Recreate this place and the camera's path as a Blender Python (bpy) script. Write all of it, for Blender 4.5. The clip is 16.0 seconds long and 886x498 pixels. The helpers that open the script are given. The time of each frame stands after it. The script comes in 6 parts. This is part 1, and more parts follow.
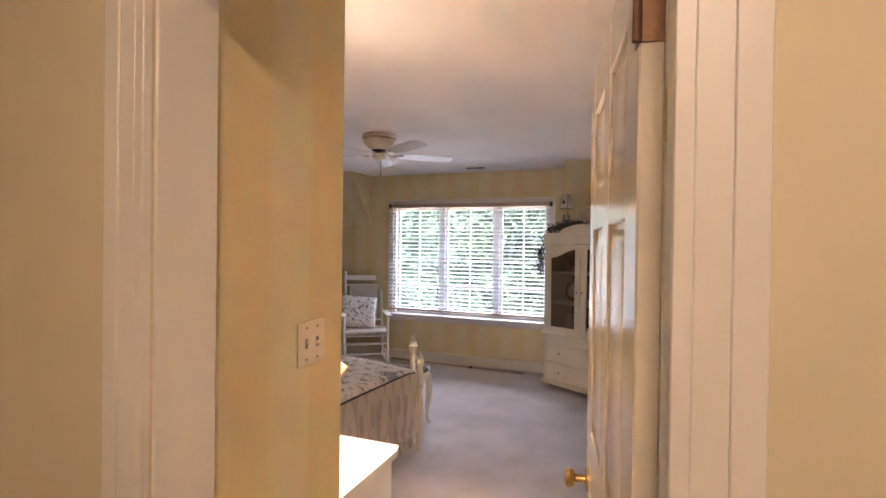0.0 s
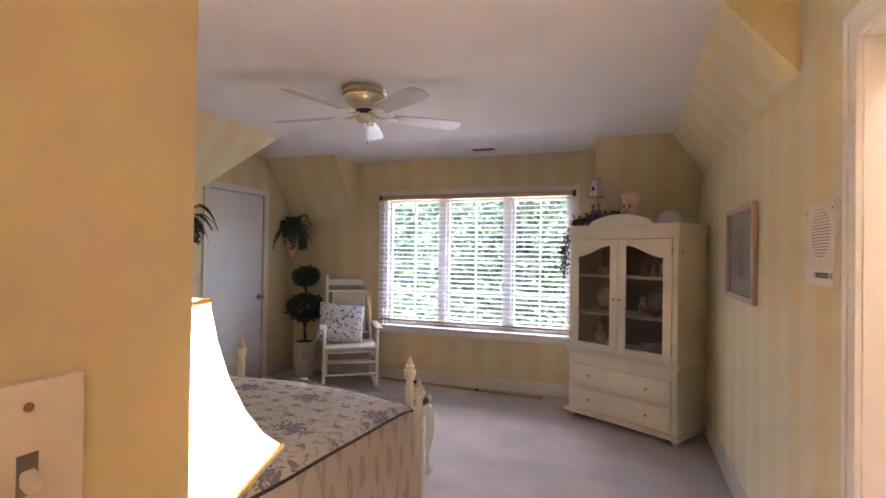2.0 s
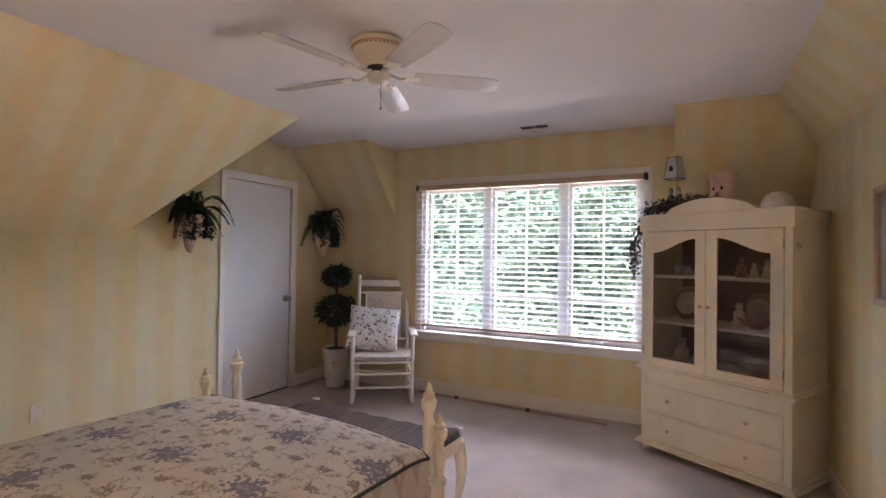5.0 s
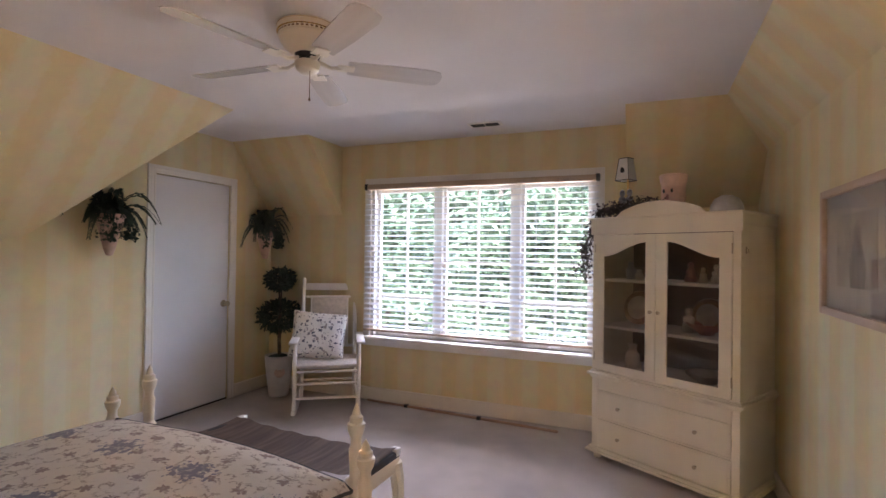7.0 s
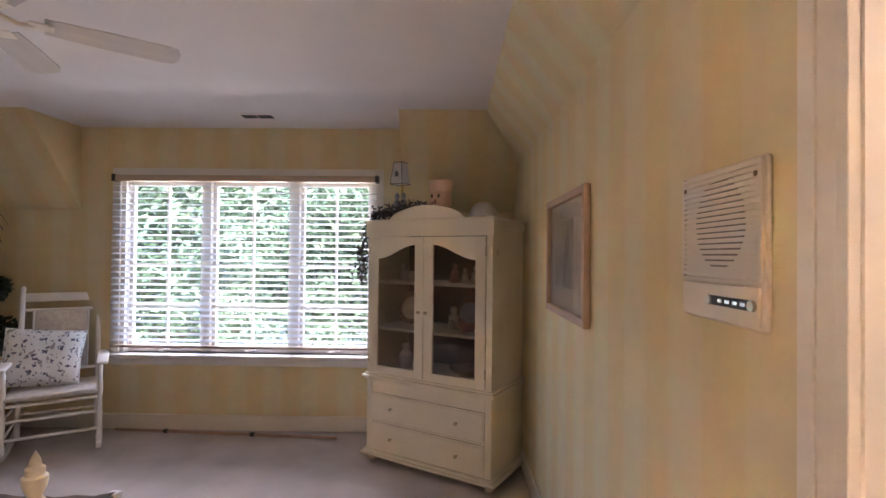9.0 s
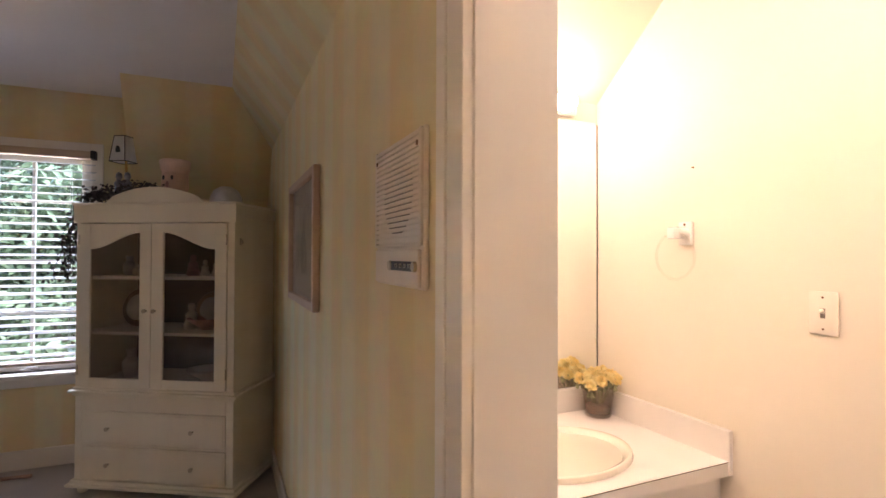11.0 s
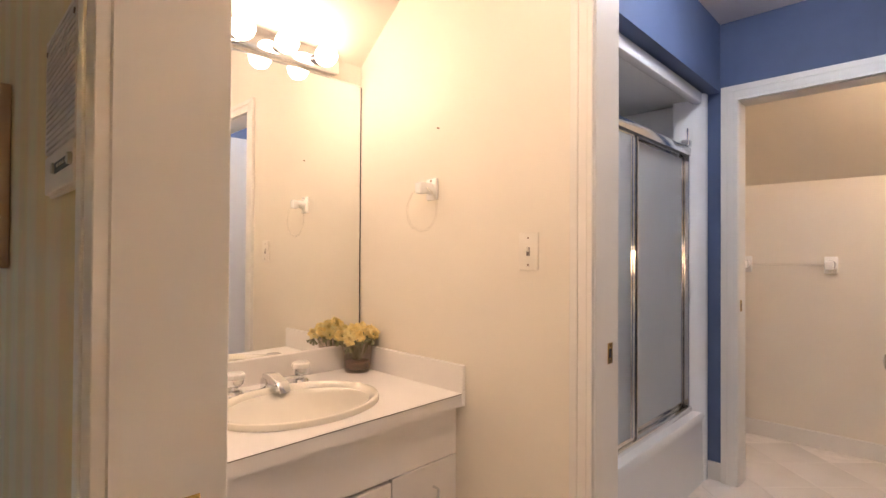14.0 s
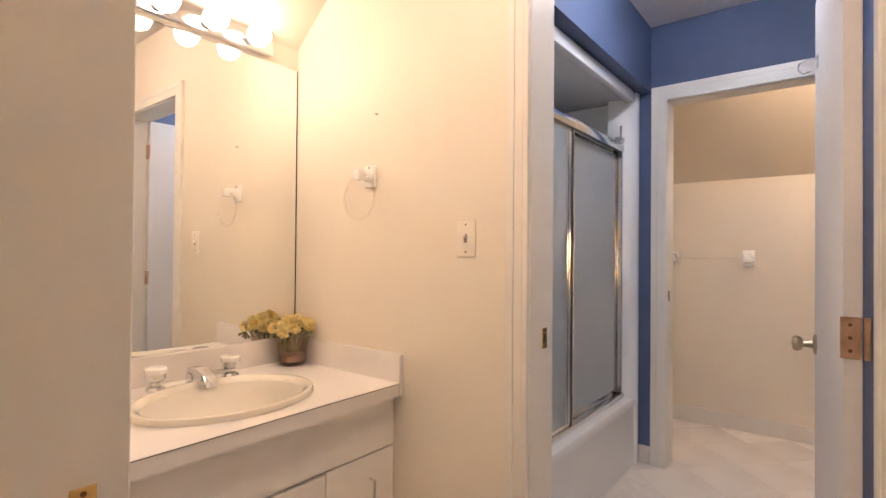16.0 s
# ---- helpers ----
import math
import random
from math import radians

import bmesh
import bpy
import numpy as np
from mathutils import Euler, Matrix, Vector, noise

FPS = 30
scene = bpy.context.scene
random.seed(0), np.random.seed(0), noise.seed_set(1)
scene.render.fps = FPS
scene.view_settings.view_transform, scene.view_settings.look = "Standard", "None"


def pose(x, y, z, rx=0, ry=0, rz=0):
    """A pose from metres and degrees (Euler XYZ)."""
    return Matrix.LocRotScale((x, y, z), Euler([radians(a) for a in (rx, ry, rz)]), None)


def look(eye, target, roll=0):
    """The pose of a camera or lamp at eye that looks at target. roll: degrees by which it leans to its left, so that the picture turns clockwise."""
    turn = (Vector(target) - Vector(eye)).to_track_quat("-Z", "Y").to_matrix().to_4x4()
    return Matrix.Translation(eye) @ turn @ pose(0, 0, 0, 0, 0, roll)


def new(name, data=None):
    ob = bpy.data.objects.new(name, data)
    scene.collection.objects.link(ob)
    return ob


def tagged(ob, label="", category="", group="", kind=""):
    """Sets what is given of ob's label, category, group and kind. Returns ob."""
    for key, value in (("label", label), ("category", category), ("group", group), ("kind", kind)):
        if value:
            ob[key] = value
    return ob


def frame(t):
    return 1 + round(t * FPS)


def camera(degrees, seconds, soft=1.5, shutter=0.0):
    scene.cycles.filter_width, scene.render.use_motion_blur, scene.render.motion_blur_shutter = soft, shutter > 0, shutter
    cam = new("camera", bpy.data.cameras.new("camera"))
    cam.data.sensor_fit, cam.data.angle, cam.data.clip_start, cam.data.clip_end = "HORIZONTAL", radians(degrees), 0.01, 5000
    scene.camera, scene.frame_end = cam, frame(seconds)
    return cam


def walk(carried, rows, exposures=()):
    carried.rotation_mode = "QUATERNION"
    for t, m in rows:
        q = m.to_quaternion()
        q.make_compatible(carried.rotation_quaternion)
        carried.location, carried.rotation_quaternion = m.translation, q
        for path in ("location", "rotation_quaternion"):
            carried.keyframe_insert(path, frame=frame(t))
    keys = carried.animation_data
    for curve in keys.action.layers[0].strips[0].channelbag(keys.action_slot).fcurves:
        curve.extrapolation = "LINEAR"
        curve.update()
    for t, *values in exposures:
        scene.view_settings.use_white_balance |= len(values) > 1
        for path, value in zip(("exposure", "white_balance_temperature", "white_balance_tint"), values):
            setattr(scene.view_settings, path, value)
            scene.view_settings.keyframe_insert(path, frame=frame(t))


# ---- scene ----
cam = camera(83.3, 16.0)
# seconds, eye x y z, yaw, pitch, roll
ROWS = [
    (0, -0.234, 3.228, 1.529, 21.01, -0.46, -0.76),
    (0.5, -0.378, 3.519, 1.493, 20.34, -0.24, -0.78),
    (1, -0.507, 3.777, 1.459, 20.15, 0.06, -0.80),
    (1.5, -0.611, 3.993, 1.429, 20.04, 0.40, -0.87),
    (2, -0.691, 4.172, 1.403, 20.12, 0.66, -0.86),
    (2.5, -0.742, 4.316, 1.389, 20.72, 0.79, -0.83),
    (3, -0.780, 4.448, 1.385, 22.54, 0.76, -0.85),
    (3.5, -0.788, 4.567, 1.374, 24.56, 0.66, -0.81),
    (3.7, -0.783, 4.612, 1.368, 25.24, 0.59, -0.78),
    (5.8, -0.841, 4.998, 1.367, 26.81, 0.74, -0.79),
    (6, -0.836, 5.019, 1.373, 26.35, 0.71, -0.80),
    (6.5, -0.821, 5.070, 1.389, 25.12, 0.64, -0.84),
    (7, -0.792, 5.111, 1.404, 22.48, 0.58, -0.81),
    (7.5, -0.740, 5.143, 1.413, 18.42, 0.49, -0.73),
    (8, -0.690, 5.196, 1.418, 13.15, 0.53, -0.65),
    (8.5, -0.630, 5.237, 1.426, 7.29, 0.62, -0.66),
    (9, -0.570, 5.266, 1.432, 0.94, 0.72, -0.59),
    (9.5, -0.523, 5.276, 1.425, -5.76, 0.71, -0.53),
    (10, -0.475, 5.282, 1.411, -12.36, 0.72, -0.39),
    (10.2, -0.454, 5.282, 1.405, -14.90, 0.73, -0.34),
    (12.3, -0.303, 5.239, 1.297, -35.53, 0.78, -0.15),
    (12.5, -0.291, 5.233, 1.284, -37.01, 0.75, -0.16),
    (13, -0.261, 5.217, 1.255, -40.48, 0.67, -0.19),
    (13.5, -0.235, 5.199, 1.233, -43.42, 0.65, -0.26),
    (14, -0.216, 5.186, 1.214, -45.78, 0.60, -0.35),
    (14.5, -0.208, 5.178, 1.201, -47.85, 0.53, -0.41),
    (15, -0.194, 5.176, 1.191, -49.59, 0.42, -0.46),
    (15.5, -0.183, 5.173, 1.180, -50.95, 0.44, -0.51),
    (16, -0.184, 5.179, 1.176, -52.00, 0.54, -0.47),
]
EXPOSURES = [(0.0, 4.42, 6500, 23), (1.6, 4.5, 6540, 23.5), (3.0, 4.42, 6580, 24), (8.0, 4.38, 6570, 24), (10.2, 4.02, 6570, 23.5), (12.3, 3.42, 6600, 18), (16.0, 3.22, 6600, 18)]
walk(cam, [(t, pose(x, y, z, 90 + pitch, roll, yaw)) for t, x, y, z, yaw, pitch, roll in ROWS], EXPOSURES)

# ---- world and lights ----
world = bpy.data.worlds.new("sky")
scene.world = world
world.use_nodes = True
_n = world.node_tree.nodes
_sky = _n.new("ShaderNodeTexSky")
_sky.sky_type = "NISHITA"
_sky.sun_disc = False
_sky.sun_elevation, _sky.sun_rotation = radians(48), radians(150)
_bg = _n["Background"]
_bg.inputs["Strength"].default_value = 0.15
world.node_tree.links.new(_sky.outputs[0], _bg.inputs["Color"])

_s = bpy.data.lights.new("sun", "SUN")
_s.energy, _s.angle, _s.color = 1.2, radians(10), (1.0, 0.95, 0.88)
new("sun", _s).matrix_world = look((0, 0, 30), (0 - math.sin(radians(150)) * 10, -math.cos(radians(150)) * 10, 30 - 11))


def lamp(name, kind, where, watts, colour, size=0.1, target=None, shape_y=None):
    d = bpy.data.lights.new(name, kind)
    d.energy, d.color = watts, colour
    if kind == "AREA":
        d.size = size
        if shape_y:
            d.shape, d.size_y = "RECTANGLE", shape_y
    else:
        d.shadow_soft_size = size
    o = new(name, d)
    o.matrix_world = look(where, target) if target else pose(*where)
    return o


lamp("table_lamp_bulb", "POINT", (-1.42, 4.78, 1.18), 2.6, (1.0, 0.79, 0.56), 0.035)
# added area lamps out of view stand in for sky light and lawn bounce
lamp("window_sky_fill", "AREA", (-2.255, 12.3, 3.35), 32, (0.97, 0.93, 0.97), 4.4, (-2.255, 7.0, 0.9), 1.5)
lamp("window_lawn_fill", "AREA", (-2.255, 15.5, -1.7), 97, (1.0, 0.95, 0.92), 9.0, (-2.255, 7.5, 2.2), 1.4)
GLOBE, HALL_L, TUB_FILL, CLOSET_FILL = 3.1, 3.7, 5.4, 5.2

# ---- materials ----
MATS = {}


def mat(name, colour, rough=0.6, metal=0.0, spec=0.5, vary=0.06, scale=6.0, bump=0.0, bump_scale=80.0, colour2=None, trans=0.0, emit=None, strength=0.0, coat=0.0, stretch=None, sheen=0.0, space="Object"):
    """Base colour broken up at two scales, with a fine relief."""
    m = bpy.data.materials.new(name)
    m.use_nodes = True
    nt = m.node_tree
    b = nt.nodes["Principled BSDF"]
    b.inputs["Roughness"].default_value = rough
    b.inputs["Metallic"].default_value = metal
    b.inputs["Specular IOR Level"].default_value = spec
    b.inputs["Transmission Weight"].default_value = trans
    b.inputs["Coat Weight"].default_value = coat
    b.inputs["Sheen Weight"].default_value = sheen
    if emit:
        b.inputs["Emission Color"].default_value = (*emit, 1)
        b.inputs["Emission Strength"].default_value = strength
    tc = nt.nodes.new("ShaderNodeTexCoord")
    vec = tc.outputs["Object"]
    if stretch:
        mp = nt.nodes.new("ShaderNodeMapping")
        mp.inputs["Scale"].default_value = stretch
        nt.links.new(vec, mp.inputs["Vector"])
        vec = mp.outputs["Vector"]
    n1 = nt.nodes.new("ShaderNodeTexNoise")
    n1.inputs["Scale"].default_value = scale
    n1.inputs["Detail"].default_value = 6
    nt.links.new(vec, n1.inputs["Vector"])
    mix = nt.nodes.new("ShaderNodeMix")
    mix.data_type = "RGBA"
    c2 = colour2 or tuple(max(0, c * (1 - 2 * vary)) for c in colour)
    c1 = colour if colour2 else tuple(min(1, c * (1 + vary)) for c in colour)
    mix.inputs[6].default_value = (*c1, 1)
    mix.inputs[7].default_value = (*c2, 1)
    ramp = nt.nodes.new("ShaderNodeMapRange")
    ramp.inputs[1].default_value, ramp.inputs[2].default_value = 0.3, 0.7
    nt.links.new(n1.outputs["Fac"], ramp.inputs[0])
    nt.links.new(ramp.outputs[0], mix.inputs[0])
    nt.links.new(mix.outputs[2], b.inputs["Base Color"])
    if bump:
        n2 = nt.nodes.new("ShaderNodeTexNoise")
        n2.inputs["Scale"].default_value = bump_scale
        n2.inputs["Detail"].default_value = 4
        nt.links.new(vec, n2.inputs["Vector"])
        bp = nt.nodes.new("ShaderNodeBump")
        bp.inputs["Strength"].default_value = bump
        bp.inputs["Distance"].default_value = 0.004
        nt.links.new(n2.outputs["Fac"], bp.inputs["Height"])
        nt.links.new(bp.outputs["Normal"], b.inputs["Normal"])
    MATS[name] = m
    return m


def wallpaper(name, axis, period=0.30):
    """Soft ragged yellow and cream stripes that run up the wall."""
    m = mat(name, (0.80, 0.66, 0.33), rough=0.75, spec=0.25)
    nt = m.node_tree
    b = nt.nodes["Principled BSDF"]
    geo = nt.nodes.new("ShaderNodeNewGeometry")
    sep = nt.nodes.new("ShaderNodeSeparateXYZ")
    nt.links.new(geo.outputs["Position"], sep.inputs[0])
    # fine streaks along the stripe, which make the edges ragged
    mp = nt.nodes.new("ShaderNodeMapping")
    mp.inputs["Scale"].default_value = (34, 34, 0.8)
    nt.links.new(geo.outputs["Position"], mp.inputs["Vector"])
    st = nt.nodes.new("ShaderNodeTexNoise")
    st.inputs["Scale"].default_value = 1.0
    st.inputs["Detail"].default_value = 3
    nt.links.new(mp.outputs[0], st.inputs["Vector"])
    mul = nt.nodes.new("ShaderNodeMath")
    mul.operation = "MULTIPLY"
    mul.inputs[1].default_value = 2 * math.pi / period
    nt.links.new(sep.outputs["XYZ".index(axis)], mul.inputs[0])
    sn = nt.nodes.new("ShaderNodeMath")
    sn.operation = "SINE"
    nt.links.new(mul.outputs[0], sn.inputs[0])
    ad = nt.nodes.new("ShaderNodeMath")
    ad.operation = "MULTIPLY_ADD"
    ad.inputs[1].default_value = 1.6
    ad.inputs[2].default_value = -0.8
    nt.links.new(st.outputs["Fac"], ad.inputs[0])
    sm = nt.nodes.new("ShaderNodeMath")
    sm.operation = "ADD"
    nt.links.new(sn.outputs[0], sm.inputs[0])
    nt.links.new(ad.outputs[0], sm.inputs[1])
    mr = nt.nodes.new("ShaderNodeMapRange")
    mr.interpolation_type = "SMOOTHSTEP"
    mr.inputs[1].default_value, mr.inputs[2].default_value = -0.6, 0.6
    nt.links.new(sm.outputs[0], mr.inputs[0])
    mix = nt.nodes.new("ShaderNodeMix")
    mix.data_type = "RGBA"
    mix.inputs[6].default_value = (0.80, 0.648, 0.365, 1)
    mix.inputs[7].default_value = (0.805, 0.70, 0.455, 1)
    nt.links.new(mr.outputs[0], mix.inputs[0])
    # faint dabs over both
    n3 = nt.nodes.new("ShaderNodeTexNoise")
    n3.inputs["Scale"].default_value = 9.0
    n3.inputs["Detail"].default_value = 5
    nt.links.new(geo.outputs["Position"], n3.inputs["Vector"])
    m2 = nt.nodes.new("ShaderNodeMix")
    m2.data_type = "RGBA"
    m2.blend_type = "MULTIPLY"
    m2.inputs[0].default_value = 0.22
    nt.links.new(mix.outputs[2], m2.inputs[6])
    nt.links.new(n3.outputs["Color"], m2.inputs[7])
    nt.links.new(m2.outputs[2], b.inputs["Base Color"])
    return m


PAPER_X = wallpaper("striped_wallpaper_a", "X")
PAPER_Y = wallpaper("striped_wallpaper_b", "Y")
CEIL = mat("ceiling_paint", (0.76, 0.72, 0.70), rough=0.9, vary=0.02, scale=2, bump=0.15, bump_scale=120, spec=0.2)
TRIM = mat("white_trim_paint", (0.80, 0.76, 0.70), rough=0.38, vary=0.015, scale=3, bump=0.01, bump_scale=30)
HALL = mat("hall_paint", (0.73, 0.645, 0.46), rough=0.8, vary=0.02, scale=2, bump=0.05, bump_scale=150)
BATH = mat("cream_bath_paint", (0.82, 0.75, 0.64), rough=0.6, vary=0.02, scale=2, bump=0.05, bump_scale=160)
BLUE = mat("blue_paint", (0.09, 0.13, 0.245), rough=0.6, vary=0.06, scale=4, bump=0.05, bump_scale=150)
CARPET = mat("carpet", (0.45, 0.395, 0.365), rough=0.95, vary=0.10, scale=3.0, bump=0.9, bump_scale=260, spec=0.1, sheen=0.3)
WHITEWOOD = mat("painted_cream_wood", (0.80, 0.73, 0.58), rough=0.42, vary=0.03, scale=5, bump=0.05, bump_scale=40, stretch=(1, 1, 0.15))
WHITEPAINT = mat("white_paint", (0.82, 0.79, 0.75), rough=0.4, vary=0.03, scale=5, bump=0.04, bump_scale=40)
DOORWHITE = mat("door_paint", (0.74, 0.72, 0.72), rough=0.4, vary=0.02, scale=2, bump=0.03, bump_scale=25)
BRASS = mat("brass", (0.72, 0.50, 0.20), rough=0.25, metal=1.0, vary=0.1, scale=20)
CHROME = mat("chrome", (0.75, 0.76, 0.78), rough=0.12, metal=1.0, vary=0.03, scale=10)
BRONZE = mat("dull_bronze_hinge", (0.20, 0.11, 0.06), rough=0.45, metal=0.8, vary=0.15, scale=30)
BLACK = mat("black_plastic", (0.02, 0.02, 0.02), rough=0.5, vary=0.2, scale=20)
PLASTIC = mat("ivory_plastic", (0.72, 0.62, 0.49), rough=0.4, vary=0.02, scale=10)
PORCELAIN = mat("cream_porcelain", (0.80, 0.75, 0.65), rough=0.12, vary=0.01, scale=3, coat=0.5)
LAMINATE = mat("white_laminate", (0.84, 0.80, 0.76), rough=0.32, vary=0.02, scale=4, bump=0.02, bump_scale=200)
ACRYLIC = mat("white_fibreglass", (0.86, 0.87, 0.88), rough=0.18, vary=0.01, scale=3, coat=0.3)
MIRROR = mat("mirror_glass", (0.92, 0.93, 0.92), rough=0.005, metal=1.0, vary=0.0, scale=1)


def glass(name, colour=(1, 1, 1), rough=0.0, ior=1.45):
    """A thin pane: mostly clear, with a mirror-like share that grows at a slant."""
    m = bpy.data.materials.new(name)
    m.use_nodes = True
    nt = m.node_tree
    nt.nodes.remove(nt.nodes["Principled BSDF"])
    out = nt.nodes["Material Output"]
    tr = nt.nodes.new("ShaderNodeBsdfTransparent")
    tr.inputs[0].default_value = (*colour, 1)
    gl = nt.nodes.new("ShaderNodeBsdfGlossy")
    gl.inputs["Roughness"].default_value = rough
    lw = nt.nodes.new("ShaderNodeLayerWeight")
    pw = nt.nodes.new("ShaderNodeMath")
    pw.operation = "POWER"
    pw.inputs[1].default_value = 5.0
    nt.links.new(lw.outputs["Facing"], pw.inputs[0])
    fr = nt.nodes.new("ShaderNodeMath")
    fr.operation = "MULTIPLY_ADD"
    f0 = ((ior - 1) / (ior + 1)) ** 2
    fr.inputs[1].default_value, fr.inputs[2].default_value = 0.5 * (1 - f0), f0
    nt.links.new(pw.outputs[0], fr.inputs[0])
    mx = nt.nodes.new("ShaderNodeMixShader")
    nt.links.new(fr.outputs[0], mx.inputs[0])
    nt.links.new(tr.outputs[0], mx.inputs[1])
    nt.links.new(gl.outputs[0], mx.inputs[2])
    nt.links.new(mx.outputs[0], out.inputs[0])
    return m


PANE = glass("window_glass", (0.97, 0.99, 0.98))
DARKPANE = glass("cabinet_glass", (0.84, 0.80, 0.77))

# ---- mesh helpers ----


def link(name, bm, material, parent=None, label="", smooth=35):
    me = bpy.data.meshes.new(name)
    bmesh.ops.recalc_face_normals(bm, faces=bm.faces[:])
    bm.to_mesh(me)
    bm.free()
    for m in (material if isinstance(material, (list, tuple)) else [material]):
        me.materials.append(m)
    if smooth:
        me.shade_smooth()
        me.set_sharp_from_angle(angle=radians(smooth))
    o = new(name, me)
    if parent is not None:
        o.parent = parent
    if label:
        o["label"] = label
    return o


part = link


def thing(name, label, category, m=None, group=""):
    o = new(name)
    o.empty_display_size = 0.1
    if m is not None:
        o.matrix_world = m
    return tagged(o, label, category, group)


def box(bm, x0, x1, y0, y1, z0, z1, r=0.0, seg=2, m=None):
    t = bmesh.new()
    v = [t.verts.new((x, y, z)) for x in (x0, x1) for y in (y0, y1) for z in (z0, z1)]
    for f in ((0, 1, 3, 2), (4, 6, 7, 5), (0, 4, 5, 1), (2, 3, 7, 6), (0, 2, 6, 4), (1, 5, 7, 3)):
        t.faces.new([v[i] for i in f])
    if r:
        bmesh.ops.bevel(t, geom=t.edges[:], offset=r, segments=seg, affect="EDGES", profile=0.5)
    return join(bm, t, m)


def join(bm, t, m=None, mi=0):
    """Adds the bmesh t to bm, moved by m, and frees it."""
    vm = {}
    for v in t.verts:
        vm[v] = bm.verts.new(m @ v.co if m is not None else v.co)
    for f in t.faces:
        try:
            nf = bm.faces.new([vm[v] for v in f.verts])
            nf.material_index = mi or f.material_index
        except ValueError:
            pass
    t.free()
    return bm


def prism(bm, poly, axis, a, b):
    """A polygon of (p, q) swept from a to b along an axis: x sweeps (y, z), y sweeps (x, z), z sweeps (x, y)."""
    def at(p, q, s):
        return {"x": (s, p, q), "y": (p, s, q), "z": (p, q, s)}[axis]
    va = [bm.verts.new(at(p, q, a)) for p, q in poly]
    vb = [bm.verts.new(at(p, q, b)) for p, q in poly]
    bm.faces.new(va)
    bm.faces.new(vb[::-1])
    for i in range(len(poly)):
        j = (i + 1) % len(poly)
        bm.faces.new((va[i], va[j], vb[j], vb[i]))
    return bm


def lathe(bm, profile, seg=20, m=None, squash=1.0):
    rings = []
    for r, z in profile:
        if r < 1e-5:
            co = [Vector((0, 0, z))]
        else:
            co = [Vector((r * math.cos(2 * math.pi * i / seg), squash * r * math.sin(2 * math.pi * i / seg), z)) for i in range(seg)]
        rings.append([bm.verts.new(m @ c if m is not None else c) for c in co])
    for a, b in zip(rings, rings[1:]):
        for i in range(seg):
            j = (i + 1) % seg
            q = [a[i % len(a)], a[j % len(a)], b[j % len(b)], b[i % len(b)]]
            q = list(dict.fromkeys(q))
            if len(q) > 2:
                bm.faces.new(q)
    for ring, flip in ((rings[0], True), (rings[-1], False)):
        if len(ring) > 2:
            bm.faces.new(ring[::-1] if flip else ring)
    return bm


def tube(bm, pts, r, seg=8, taper=None, cap=True):
    """A round bar along a line of points; taper gives a radius for each."""
    pts = [Vector(p) for p in pts]
    rings = []
    up = Vector((0, 0, 1))
    prev = None
    for i, p in enumerate(pts):
        d = (pts[min(i + 1, len(pts) - 1)] - pts[max(i - 1, 0)]).normalized()
        if prev is None:
            s = d.cross(up)
            if s.length < 1e-3:
                s = d.cross(Vector((1, 0, 0)))
        else:
            s = prev - d * prev.dot(d)
        s.normalize()
        prev = s
        u = s.cross(d)
        rr = taper[i] if taper else r
        rings.append([bm.verts.new(p + (s * math.cos(2 * math.pi * k / seg) + u * math.sin(2 * math.pi * k / seg)) * rr) for k in range(seg)])
    for a, b in zip(rings, rings[1:]):
        for k in range(seg):
            bm.faces.new((a[k], a[(k + 1) % seg], b[(k + 1) % seg], b[k]))
    if cap:
        bm.faces.new(rings[0][::-1])
        bm.faces.new(rings[-1])
    return bm


def arc(c, r, a0, a1, n, plane="xz"):
    out = []
    for i in range(n + 1):
        a = radians(a0 + (a1 - a0) * i / n)
        p, q = r * math.cos(a), r * math.sin(a)
        out.append({"xz": (c[0] + p, c[1], c[2] + q), "xy": (c[0] + p, c[1] + q, c[2]), "yz": (c[0], c[1] + p, c[2] + q)}[plane])
    return out


def B(*a, **k):
    return box(bmesh.new(), *a, **k)


def setting(name, bm, material, label="", smooth=0):
    o = link(name, bm, material, smooth=smooth)
    return tagged(o, label, kind="structure")


def boxes(*list_):
    bm = bmesh.new()
    for b in list_:
        box(bm, *b)
    return bm


# ---- plan, metres ----
XR, XI = -0.055, 0.070      # bedroom's east wall: bedroom face, bath face
XL = -4.56                  # west wall with the closet door
YW = 9.36                   # window wall
YS, XC = 4.506, -1.046      # corner of the block beside the entry
YE0, YE1 = 3.87, 3.99       # entry wall
ZC, FZ = 2.47, -0.025       # ceilings, bedroom carpet (the bath's tiles lie at 0)
BD0, BD1 = 5.10, 5.885      # bath doorway
XS0, XS1 = 1.075, 1.205     # wall between vanity and tub room
YM = 6.945                  # mirror wall
D20, D21 = 5.104, 5.854     # doorway into the tub room
XD0, XD1 = 2.76, 2.88       # wall with the inner closet's doorway
D30, D31 = 5.17, 5.905
DH = 2.04
WX0, WX1, WZ0, WZ1 = -3.31, -1.20, 0.60, 2.06   # window opening

